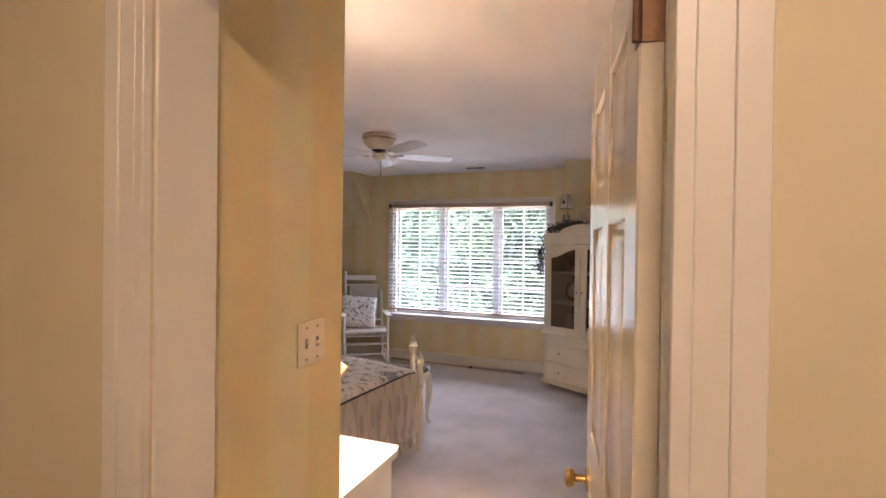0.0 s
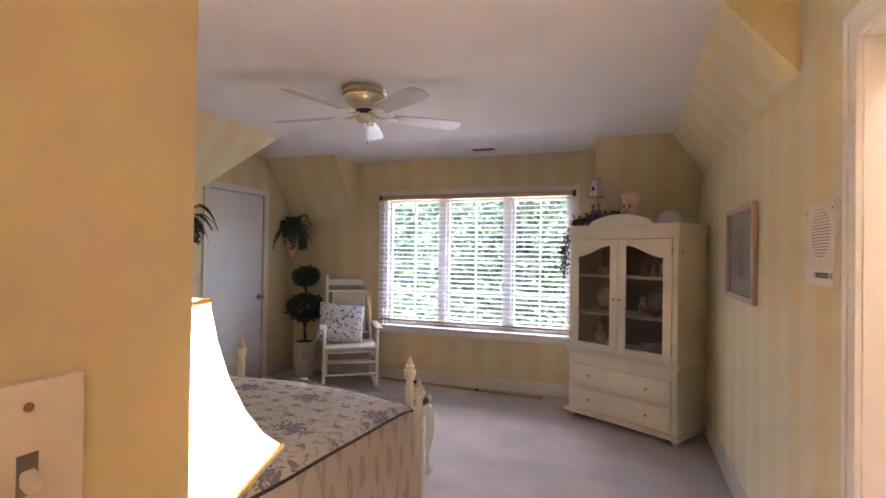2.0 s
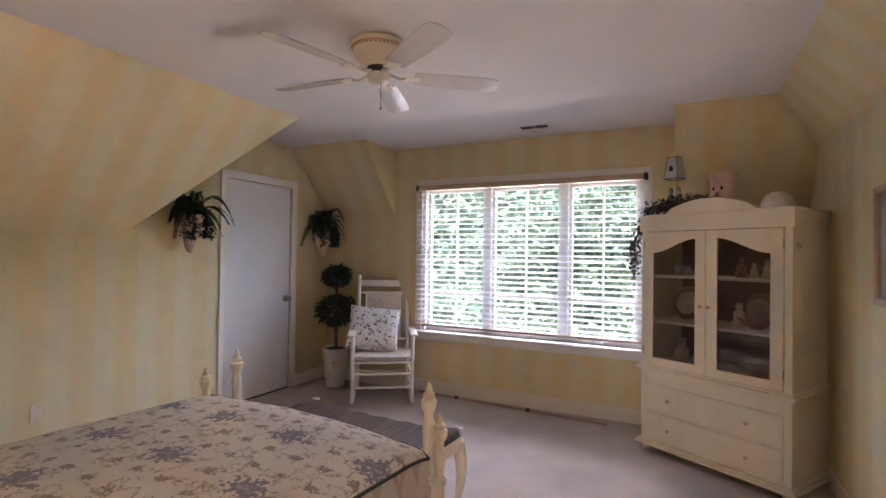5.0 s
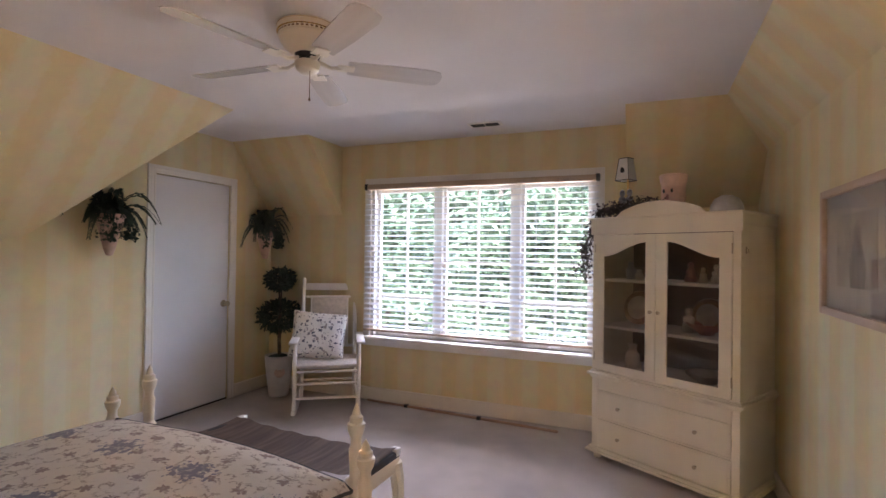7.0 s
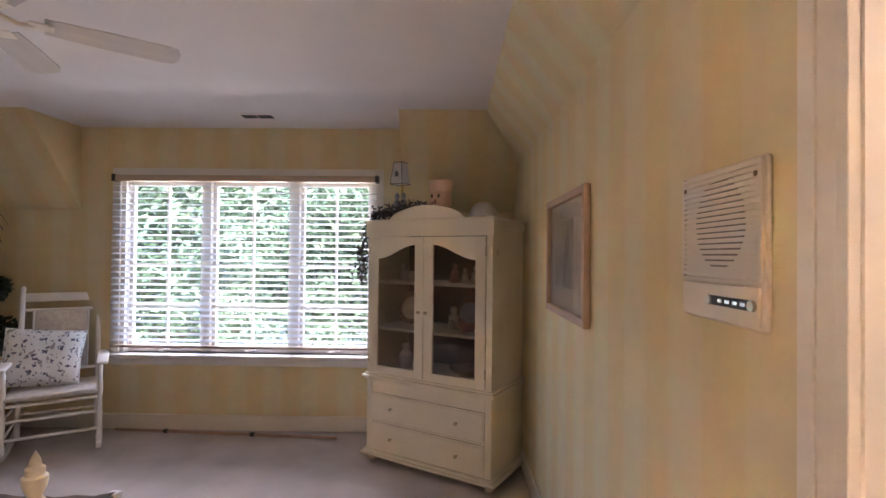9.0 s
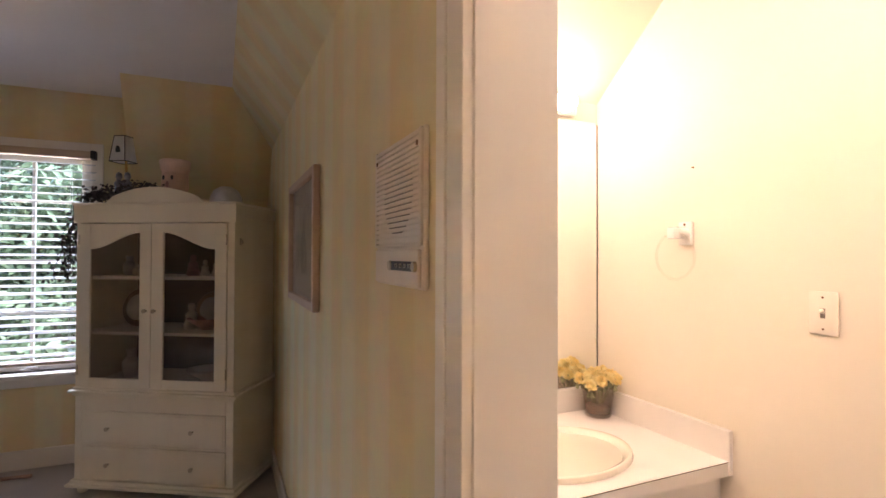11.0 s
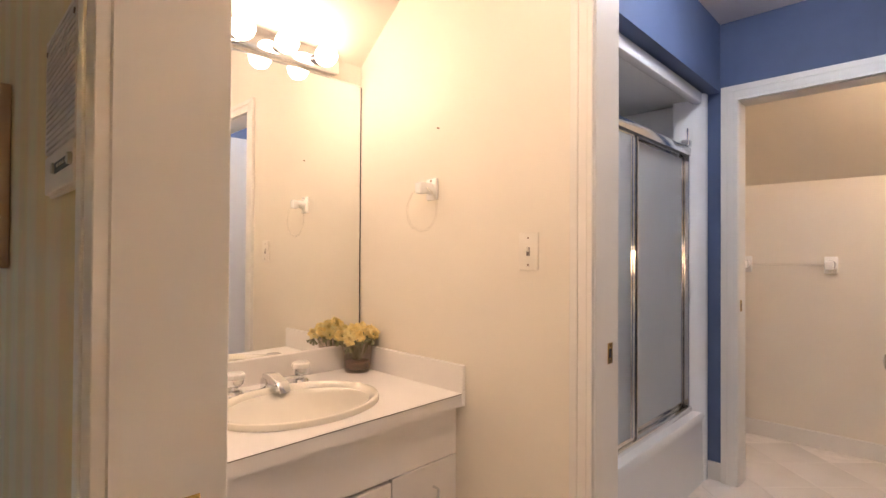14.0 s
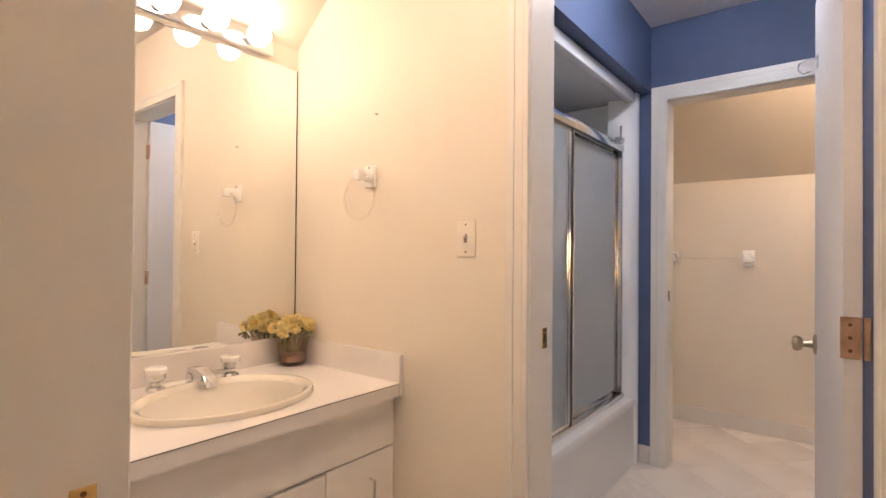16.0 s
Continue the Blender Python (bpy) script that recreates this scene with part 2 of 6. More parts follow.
# ---- shell of the bedroom ----
setting("floor", B(-4.7, 0.0, 1.9, 9.5, -0.14, FZ), CARPET, "grey-beige cut-pile wall-to-wall carpet")
setting("ceiling", B(-4.7, 0.01, 1.9, 9.5, ZC, ZC + 0.12), CEIL, "matt white plaster ceiling")
setting("wall_north", boxes((XL - 0.12, WX0, YW, YW + 0.14, FZ, ZC), (WX1, XI, YW, YW + 0.14, FZ, ZC), (WX0, WX1, YW, YW + 0.14, FZ, WZ0), (WX0, WX1, YW, YW + 0.14, WZ1, ZC)), PAPER_X, "yellow striped wallpaper on the window wall")
CD0, CD1 = 7.985, 8.79
setting("wall_west", boxes((XL - 0.12, XL, YS - 0.12, CD0, FZ, ZC), (XL - 0.12, XL, CD1, YW, FZ, ZC), (XL - 0.12, XL, CD0, CD1, DH, ZC), (XL - 0.12, XL - 0.10, CD0, CD1, FZ, DH)), PAPER_Y, "yellow striped wallpaper on the knee wall with the closet door")
setting("wall_south", boxes((XL, XC - 0.12, YS - 0.12, YS, FZ, ZC)), PAPER_X, "yellow striped wallpaper behind the bed")
setting("wall_passage", boxes((XC - 0.12, XC, YE1, YS, FZ, ZC)), PAPER_Y, "yellow striped wallpaper beside the entry, with the light switch")
setting("wall_east", boxes((XR, 0.005, BD1, YW, FZ, ZC), (XR, 0.005, YE1, BD0, FZ, ZC), (XR, 0.005, BD0, BD1, DH, ZC)), PAPER_Y, "yellow striped wallpaper on the long wall with the bath doorway")
setting("wall_entry", boxes((XC - 0.12, -1.028, YE0 + 0.004, YE1, FZ, ZC), (-0.185, XR, YE0 + 0.004, YE1, FZ, ZC), (-1.028, -0.185, YE0 + 0.004, YE1, DH, ZC)), PAPER_X, "wallpapered wall with the bedroom doorway")

bm = prism(bmesh.new(), [(XL - 0.03, 1.46 - 0.036), (XL - 0.03, ZC + 0.02), (-3.70 + 0.016, ZC + 0.02)], "y", YS - 0.03, 7.985)
for v in bm.verts:
    if v.co.y > 7.9 and v.co.x < -4.2:
        v.co.y = 7.005     # the slope is cut back on a slant beside the closet door
setting("wall_slope_west", bm, PAPER_Y, "sloping ceiling papered in yellow stripes above the bed")
for a, b, nm in ((XL - 0.03, -3.66, "wall_slope_north_1"), (-0.955, 0.0, "wall_slope_north_2")):
    bm = prism(bmesh.new(), [(YW + 0.03, 1.785 - 0.037), (YW + 0.03, ZC + 0.02), (8.80 - 0.016, ZC + 0.02)], "x", a, b)
    setting(nm, bm, PAPER_X, "sloping ceiling papered in yellow stripes beside the window dormer")
bm = prism(bmesh.new(), [(XR + 0.03, 2.14 - 0.036), (XR + 0.03, ZC + 0.02), (-0.33 - 0.016, ZC + 0.02)], "y", 6.48, YW + 0.03)
setting("wall_slope_east", bm, PAPER_Y, "short slope papered in yellow stripes along the long wall")

# ---- hall outside the door ----
setting("wall_hall_north", boxes((-2.3, -1.028, YE0 - 0.01, YE0 + 0.004, FZ, ZC), (-0.185, 1.1, YE0 - 0.01, YE0 + 0.004, FZ, ZC), (-1.028, -0.185, YE0 - 0.01, YE0 + 0.004, DH, ZC)), HALL, "plain tan hall wall")
setting("wall_hall_south", boxes((-2.3, 1.1, 1.9, 2.0, FZ, ZC)), HALL, "plain tan hall wall")
setting("wall_hall_west", boxes((-2.4, -2.3, 1.9, YE0 + 0.004, FZ, ZC)), HALL, "plain tan hall wall")
setting("wall_hall_east", boxes((1.1, 1.2, 1.9, YE0 + 0.004, FZ, ZC)), HALL, "plain tan hall wall")
setting("floor_hall", B(0.0, 1.2, 1.9, YE0, -0.14, FZ), CARPET, "grey-beige carpet in the hall")
setting("ceiling_hall", B(0.01, 1.2, 1.9, YE0, ZC, ZC + 0.12), CEIL, "white hall ceiling")

# ---- bath: vanity room, tub room, inner closet ----
TILE = mat("white_marble_tile", (0.80, 0.75, 0.70), rough=0.22, vary=0.04, scale=2.5, bump=0.02, bump_scale=8, colour2=(0.70, 0.65, 0.60))
YB = 4.35
setting("floor_bath", B(0.0, 3.9, YE0, 7.1, -0.12, 0.0), mat("pale_grout", (0.70, 0.65, 0.60), rough=0.9, vary=0.05, scale=20), "white marbled tile bath floor")
setting("ceiling_bath", B(0.01, 3.9, YE0, 7.1, ZC, ZC + 0.12), CEIL, "white bath ceiling")
setting("wall_bath_west", boxes((0.005, XI, BD1, YM + 0.12, 0, ZC), (0.005, XI, YE1, BD0, 0, ZC), (0.005, XI, BD0, BD1, DH, ZC)), BATH, "cream painted wall inside the bath")
setting("wall_bath_north", boxes((XI, XS1, YM, YM + 0.12, 0, ZC)), BATH, "cream painted wall behind the mirror")
setting("wall_bath_south", boxes((XI, XD0, YB - 0.1, YB, 0, ZC)), BATH, "cream painted wall")
setting("wall_vanity_east", boxes((XS0, XS1 - 0.06, D21, YM, 0, ZC), (XS0, XS1 - 0.06, YB, D20, 0, ZC), (XS0, XS1 - 0.06, D20, D21, DH, ZC)), BATH, "cream painted wall with towel ring and switch")
setting("wall_tub_west", boxes((XS1 - 0.06, XS1, D21, 6.95, 0, ZC), (XS1 - 0.06, XS1, YB, D20, 0, ZC), (XS1 - 0.06, XS1, D20, D21, DH, ZC)), BLUE, "blue painted wall in the tub room")
bm = prism(bmesh.new(), [(YM + 0.03, 2.02 - 0.024), (YM + 0.03, ZC + 0.02), (6.38 - 0.02, ZC + 0.02)], "x", XI, XS0)
setting("wall_slope_bath", bm, BATH, "cream sloping ceiling above the vanity mirror")
setting("soffit", B(XS1, XD0, 5.99, 6.95, 2.10, ZC - 0.001), BLUE, "blue painted soffit above the bathtub")
setting("wall_tub_south", boxes((XS1, XD0, 4.97, 5.07, 0, ZC)), BLUE, "blue wall right behind the open tub room door")
setting("wall_tub_north", boxes((XS1, XD1, 6.95, 7.07, 0, ZC)), BLUE, "blue wall behind the tub")
setting("wall_tub_east", boxes((XD0, XD1 - 0.05, D31, 6.95, 0, ZC), (XD0, XD1 - 0.05, YB, D30, 0, ZC), (XD0, XD1 - 0.05, D30, D31, DH, ZC)), BLUE, "blue painted wall with the inner doorway")
XF = 3.72
setting("wall_closet_west", boxes((XD1 - 0.05, XD1, D31, 6.95, 0, ZC), (XD1 - 0.05, XD1, YB, D30, 0, ZC), (XD1 - 0.05, XD1, D30, D31, DH, ZC)), BATH, "cream closet wall")
setting("wall_closet_east", boxes((XF, XF + 0.1, YB, 6.9, 0, ZC)), BATH, "cream wall with towel hooks")
setting("wall_closet_north", boxes((XD1, XF, 6.5, 6.6, 0, ZC)), BATH, "cream closet wall")
setting("wall_closet_south", boxes((XD0, XF, YB - 0.1, YB, 0, ZC)), BATH, "cream closet wall")
bm = prism(bmesh.new(), [(XF + 0.03, 1.69 - 0.027), (XF + 0.03, ZC + 0.02), (XF - 0.66, ZC + 0.02)], "y", YB, 6.5)
setting("wall_slope_closet", bm, BATH, "cream sloping ceiling in the inner closet")

# ---- trim of the bedroom ----
bb = bmesh.new()
for b in ((XL + 0.001, XR - 0.001, YW - 0.016, YW + 0.001, FZ, 0.10), (XL - 0.001, XL + 0.016, YS, 7.915, FZ, 0.10), (XL - 0.001, XL + 0.016, 8.86, YW - 0.017, FZ, 0.10),
          (XR - 0.016, XR + 0.001, 5.97, YW - 0.017, FZ, 0.10), (XR - 0.016, XR + 0.001, YE1 + 0.001, 5.015, FZ, 0.10), (XL + 0.017, XC, YS - 0.001, YS + 0.016, FZ, 0.10), (XC - 0.001, XC + 0.016, YE1 + 0.001, YS + 0.016, FZ, 0.10)):
    box(bb, *b, r=0.005, seg=1)
setting("baseboard", bb, mat("baseboard_paint", (0.74, 0.67, 0.58), rough=0.45, vary=0.03, scale=3), "cream painted baseboard")
bb = bmesh.new()
for b in ((XF - 0.014, XF + 0.001, YB, 6.5, 0, 0.105), (XD1, XF - 0.015, 6.486, 6.501, 0, 0.105), (XS0 - 0.013, XS0 + 0.001, 5.935, 6.33, 0, 0.09), (XD0 - 0.013, XD0 + 0.001, 5.985, 6.05, 0, 0.10)):
    box(bb, *b, r=0.004, seg=1)
setting("baseboard_bath", bb, TRIM, "white painted baseboard in the bath")


def casing(name, axis, at, out, a0, a1, top, width=0.075, thick=0.018, label="white moulded door casing"):
    """Moulded trim round an opening in a wall. axis: the one the wall runs along; out: +1 or -1, the side it faces."""
    bm = bmesh.new()

    def piece(p0, p1, z0, z1, r):
        t = thick * r
        lo, hi = sorted((at, at + out * t))
        if axis == "y":
            box(bm, lo, hi, p0, p1, z0, z1, r=0.0015, seg=1)
        else:
            box(bm, p0, p1, lo, hi, z0, z1, r=0.0015, seg=1)
    w = width
    piece(a0 - w, a0 - w * 0.62, FZ, top + w, 1.06)
    piece(a0 - w * 0.62, a0 - w * 0.2, FZ, top + w * 0.62, 0.94)
    piece(a0 - w * 0.2, a0 + 0.003, FZ, top + w * 0.2, 1.0)
    piece(a1 + w * 0.62, a1 + w, FZ, top + w, 1.06)
    piece(a1 + w * 0.2, a1 + w * 0.62, FZ, top + w * 0.62, 0.94)
    piece(a1 - 0.003, a1 + w * 0.2, FZ, top + w * 0.2, 1.0)
    piece(a0 - w * 0.62, a1 + w * 0.62, top + w * 0.62, top + w, 1.06)
    piece(a0 - w * 0.2, a1 + w * 0.2, top + w * 0.2, top + w * 0.62, 0.94)
    piece(a0 + 0.003, a1 - 0.003, top - 0.003, top + w * 0.2, 1.0)
    return setting(name, bm, TRIM, label, smooth=35)


casing("trim_closet_door", "y", XL, 1, CD0, CD1, DH, 0.068)
casing("trim_bath_door", "y", XR, -1, BD0, BD1, DH, 0.085, 0.031)
casing("trim_entry_hall", "x", YE0 - 0.01, -1, -1.028, -0.191, DH, 0.092)
casing("trim_entry_room", "x", YE1, 1, -1.028, -0.188, DH, 0.06)
casing("trim_tub_door", "y", XS0, -1, D20, D21, DH, 0.066)
casing("trim_tub_door_inside", "y", XS1, 1, D20, D21, DH, 0.066)
casing("trim_inner_door", "y", XD0, -1, D30, D31, DH, 0.078)


def jamb(name, axis, a0, a1, w0, w1, top, stop=0.5):
    """The lining of an opening, with its door stop."""
    bm = bmesh.new()
    d = w1 - w0
    s0, s1 = w0 + d * stop, w0 + d * stop + 0.03

    def piece(p0, p1, q0, q1, z0, z1):
        if axis == "y":
            box(bm, q0, q1, p0, p1, z0, z1, r=0.0025, seg=1)
        else:
            box(bm, p0, p1, q0, q1, z0, z1, r=0.0025, seg=1)
    for p0, p1 in ((a0 - 0.012, a0 + 0.006), (a1 - 0.006, a1 + 0.012)):
        piece(p0, p1, w0 - 0.003, w1 + 0.003, FZ, top + 0.004)
    piece(a0 + 0.006, a1 - 0.006, w0 - 0.003, w1 + 0.003, top - 0.008, top + 0.004)
    if stop:
        piece(a0 + 0.006, a0 + 0.018, s0, s1, FZ, top - 0.008)
        piece(a1 - 0.018, a1 - 0.006, s0, s1, FZ, top - 0.008)
        piece(a0 + 0.018, a1 - 0.018, s0, s1, top - 0.02, top - 0.008)
    return setting(name, bm, TRIM, "white painted door jamb", smooth=35)


jamb("trim_jamb_bath", "y", BD0, BD1, XR - 0.012, XI, DH, 0)
jamb("trim_jamb_entry", "x", -1.028, -0.188, YE0, YE1, DH, 0)
jamb("trim_jamb_tub", "y", D20, D21, XS0, XS1, DH, 0)
jamb("trim_jamb_inner", "y", D30, D31, XD0, XD1, DH, 0)


def strike(m, label="dull brass strike plate let into the door jamb"):
    o = thing("strike_plate", label, "strike plate", m)
    bm = B(-0.014, 0.014, -0.0015, 0.001, -0.03, 0.03, r=0.0006, seg=1)
    part("plate", bm, BRASS, o)
    part("latch_hole", B(-0.006, 0.008, 0.0, 0.0016, -0.013, 0.013), BLACK, o, "dark latch hole")
    for s in (-1, 1):
        part("screw", lathe(bmesh.new(), [(0.0035, 0), (0.0035, 0.0008), (0, 0.001)], 8, pose(0, 0.001, s * 0.022, -90)), BRONZE, o)


strike(pose(0.022, BD1 - 0.0075, 0.866, 0, 0, 180))
strike(pose(XS0 + 0.085, D21 - 0.0075, 0.93, 0, 0, 180))
strike(pose(XD0 + 0.03, D31 - 0.0075, 0.95, 0, 0, 180))

# ---- window ----
win = tagged(new("window_1"), "white three-part casement window with a wide stool", kind="structure")
bm = bmesh.new()
for b in ((WX0 - 0.07, WX0, YW - 0.02, YW, WZ0, WZ1 + 0.07), (WX1, WX1 + 0.07, YW - 0.02, YW, WZ0, WZ1 + 0.07), (WX0, WX1, YW - 0.02, YW, WZ1, WZ1 + 0.07)):
    box(bm, *b, r=0.004, seg=1)
part("window_casing", bm, TRIM, win)
part("window_sill", box(B(WX0 - 0.09, WX1 + 0.09, YW - 0.085, YW + 0.10, WZ0 - 0.028, WZ0, r=0.008), WX0 - 0.07, WX1 + 0.07, YW - 0.018, YW - 0.001, WZ0 - 0.095, WZ0 - 0.03, r=0.004), WHITEPAINT, win, "deep white painted sill")
bm = bmesh.new()
MU = ((-2.64, -2.572), (-1.90, -1.832))
for b in ((WX0, WX0 + 0.035, YW, YW + 0.13, WZ0, WZ1), (WX1 - 0.035, WX1, YW, YW + 0.13, WZ0, WZ1), (WX0 + 0.035, WX1 - 0.035, YW, YW + 0.13, WZ1 - 0.03, WZ1), (WX0 + 0.035, WX1 - 0.035, YW + 0.06, YW + 0.13, WZ0, WZ0 + 0.03)):
    box(bm, *b, r=0.002, seg=1)
for a, b in MU:
    box(bm, a, b, YW + 0.02, YW + 0.13, WZ0 + 0.03, WZ1 - 0.03, r=0.003, seg=1)
part("window_frame", bm, TRIM, win)
UN = ((WX0 + 0.035, MU[0][0]), (MU[0][1], MU[1][0]), (MU[1][1], WX1 - 0.035))
for a, b in UN:
    z0, z1, s = WZ0 + 0.032, WZ1 - 0.032, 0.032
    bm = bmesh.new()
    for q in ((a + 0.002, a + s, z0, z1), (b - s, b - 0.002, z0, z1), (a + s, b - s, z0, z0 + s), (a + s, b - s, z1 - s, z1)):
        box(bm, q[0], q[1], YW + 0.06, YW + 0.10, q[2], q[3], r=0.003, seg=1)
    sash = part("sash", bm, TRIM, win)
    bm = bmesh.new()
    box(bm, (a + b) / 2 - 0.009, (a + b) / 2 + 0.009, YW + 0.066, YW + 0.094, z0 + s, z1 - s)
    for k in (1, 2, 3):
        z = z0 + (z1 - z0) * (k / 4) + (0.05 if k == 3 else 0)
        box(bm, a + s, b - s, YW + 0.067, YW + 0.093, z - 0.009, z + 0.009)
    part("muntin_grid", bm, TRIM, sash)
    pane = part("pane", B(a + s - 0.004, b - s + 0.004, YW + 0.078, YW + 0.082, z0 + s - 0.004, z1 - s + 0.004), PANE, sash, smooth=0)
    pane.visible_shadow = False
    part("crank_handle", tube(B((a + b) / 2 - 0.05, (a + b) / 2 + 0.01, YW + 0.03, YW + 0.06, WZ0, WZ0 + 0.02, r=0.006), [((a + b) / 2 - 0.02, YW + 0.035, WZ0 + 0.022), ((a + b) / 2 + 0.05, YW + 0.02, WZ0 + 0.03)], 0.006), WHITEPAINT, win)

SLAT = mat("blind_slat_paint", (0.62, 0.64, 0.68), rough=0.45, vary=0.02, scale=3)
RAIL = mat("tan_wood_rail", (0.50, 0.38, 0.27), rough=0.5, vary=0.08, scale=8, stretch=(0.2, 3, 3))
blind = thing("venetian_blind", "wide white venetian blind, lowered and half open before the window", "blind", pose(0, YW - 0.055, 0))
BX0, BX1 = -3.345, -1.165
part("headrail", B(BX0, BX1, -0.028, 0.028, 2.015, 2.065, r=0.004), RAIL, blind, "tan wooden headrail")
for x in (BX0 - 0.002, BX1 - 0.028):
    part("end_bracket", B(x, x + 0.03, -0.033, 0.03, 2.012, 2.07, r=0.004), BLACK, blind, "black end bracket")
part("bottom_rail", B(BX0, BX1, -0.024, 0.024, 0.655, 0.675, r=0.005), RAIL, blind, "tan bottom rail")
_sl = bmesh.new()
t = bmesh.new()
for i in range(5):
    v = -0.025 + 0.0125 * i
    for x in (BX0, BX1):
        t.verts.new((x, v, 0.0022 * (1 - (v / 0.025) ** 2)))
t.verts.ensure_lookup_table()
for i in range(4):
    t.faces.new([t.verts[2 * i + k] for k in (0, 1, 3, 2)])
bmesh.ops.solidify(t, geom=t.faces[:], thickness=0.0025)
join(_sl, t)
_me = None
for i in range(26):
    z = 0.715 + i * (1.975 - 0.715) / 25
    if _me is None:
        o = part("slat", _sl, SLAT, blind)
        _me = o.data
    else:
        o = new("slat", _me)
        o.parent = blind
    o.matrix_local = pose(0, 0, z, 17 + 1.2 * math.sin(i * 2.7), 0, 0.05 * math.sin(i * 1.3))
for x in (-3.20, -2.70, -2.42, -1.98, -1.68, -1.30):
    bm = bmesh.new()
    for y in (-0.026, 0.026):
        tube(bm, [(x, y, 0.67), (x, y, 2.02)], 0.0012, 4)
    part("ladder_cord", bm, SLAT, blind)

# ---- outside ----
LEAF = mat("leaf_green", (0.045, 0.085, 0.05), rough=0.6, vary=0.4, scale=3, colour2=(0.11, 0.16, 0.10), spec=0.4)
BARK = mat("bark", (0.12, 0.09, 0.07), rough=0.9, vary=0.3, scale=12, bump=0.6, bump_scale=40)
GRASS = mat("lawn", (0.24, 0.27, 0.19), rough=0.9, vary=0.3, scale=0.8)
g = tagged(link("ground", B(-400, 400, 9.9, 800, -3.3, -3.0), GRASS, smooth=0), "green lawn below the window", kind="structure")


def tree(x, y, height, spread, seed, n):
    rnd = random.Random(seed)
    o = thing("tree", "leafy green broadleaf tree outside the window", "tree", pose(x, y, -3.0), group="trees outside")
    bm = bmesh.new()
    trunk = [(0, 0, 0)]
    for i in range(1, 9):
        trunk.append((rnd.uniform(-0.12, 0.12) * i * 0.4, rnd.uniform(-0.12, 0.12) * i * 0.4, height * 0.1 * i))
    tube(bm, trunk, 0, 9, [0.22 * (1 - i / 10) for i in range(9)])
    hubs = []
    for k in range(26):
        base = Vector(trunk[rnd.randrange(2, 9)])
        a, l = rnd.uniform(0, 2 * math.pi), rnd.uniform(0.45, 1.0) * spread
        tip = base + Vector((math.cos(a) * l, math.sin(a) * l, rnd.uniform(-0.1, 0.9) * l * 0.7))
        mid = (base + tip) / 2 + Vector((0, 0, 0.12 * l))
        tube(bm, [base, mid, tip], 0, 5, [0.06, 0.035, 0.012])
        hubs += [mid, tip, (mid + tip) / 2]
    part("trunk", bm, BARK, o)
    verts, faces = [], []
    for i in range(n):
        c = rnd.choice(hubs) + Vector((rnd.gauss(0, 0.5), rnd.gauss(0, 0.5), rnd.gauss(0, 0.4)))
        s = rnd.uniform(0.08, 0.17)
        m = Euler((rnd.uniform(-1.1, 1.1), rnd.uniform(-1.1, 1.1), rnd.uniform(0, 6.28))).to_matrix()
        k = len(verts)
        for p in ((-s * 0.1, -s, 0), (s * 0.55, -s * 0.1, s * 0.12), (0, s * 1.2, 0), (-s * 0.55, -s * 0.1, s * 0.12)):
            verts.append(c + m @ Vector(p))
        faces.append((k, k + 1, k + 2, k + 3))
    me = bpy.data.meshes.new("crown")
    me.from_pydata(verts, [], faces)
    me.materials.append(LEAF)
    cr = new("crown", me)
    cr.parent = o
    return o


rnd = random.Random(31)
bm = bmesh.new()
low, high = [], []
for i in range(161):
    x = -120 + 1.5 * i
    y = 62 - 0.0012 * x * x + 1.2 * noise.noise((x * 0.2, 3.0, 0))
    low.append(bm.verts.new((x, y, -3.0)))
    high.append(bm.verts.new((x, y + 3, 13 + 5 * noise.noise((x * 0.11, 0, 0)) + rnd.uniform(-0.8, 0.8))))
for i in range(160):
    bm.faces.new((low[i], low[i + 1], high[i + 1], high[i]))
bmesh.ops.solidify(bm, geom=bm.faces[:], thickness=1.0)
WOODS = mat("distant_woods", (0.05, 0.085, 0.06), rough=0.9, vary=0.3, scale=0.9, colour2=(0.24, 0.30, 0.25), spec=0.1)
tagged(link("backdrop", bm, WOODS, smooth=0), "band of distant green woods behind the trees", kind="structure")

for a in ((-9.5, 21.0, 8.0, 3.2, 3, 10800), (-4.6, 22.5, 8.6, 3.4, 5, 12600), (0.0, 21.5, 8.0, 3.1, 8, 10800), (4.5, 23.0, 8.4, 3.3, 11, 9000), (-13.5, 27.0, 9.5, 3.8, 12, 9000), (-7.5, 29.0, 10.0, 4.0, 14, 9900), (-1.5, 30.0, 10.5, 4.0, 21, 9900)):
    tree(*a)

# ---- doors ----
SATIN = mat("satin_nickel_knob", (0.48, 0.41, 0.30), rough=0.3, metal=1.0, vary=0.1, scale=20)


def knob(parent, m, material, name="door_knob", label="", r=0.028):
    return part(name, lathe(bmesh.new(), [(0.033, 0), (0.033, 0.006), (0.012, 0.010), (0.010, 0.035), (r * 0.8, 0.04), (r, 0.052), (r * 0.85, 0.064), (0, 0.068)], 18, m), material, parent, label)


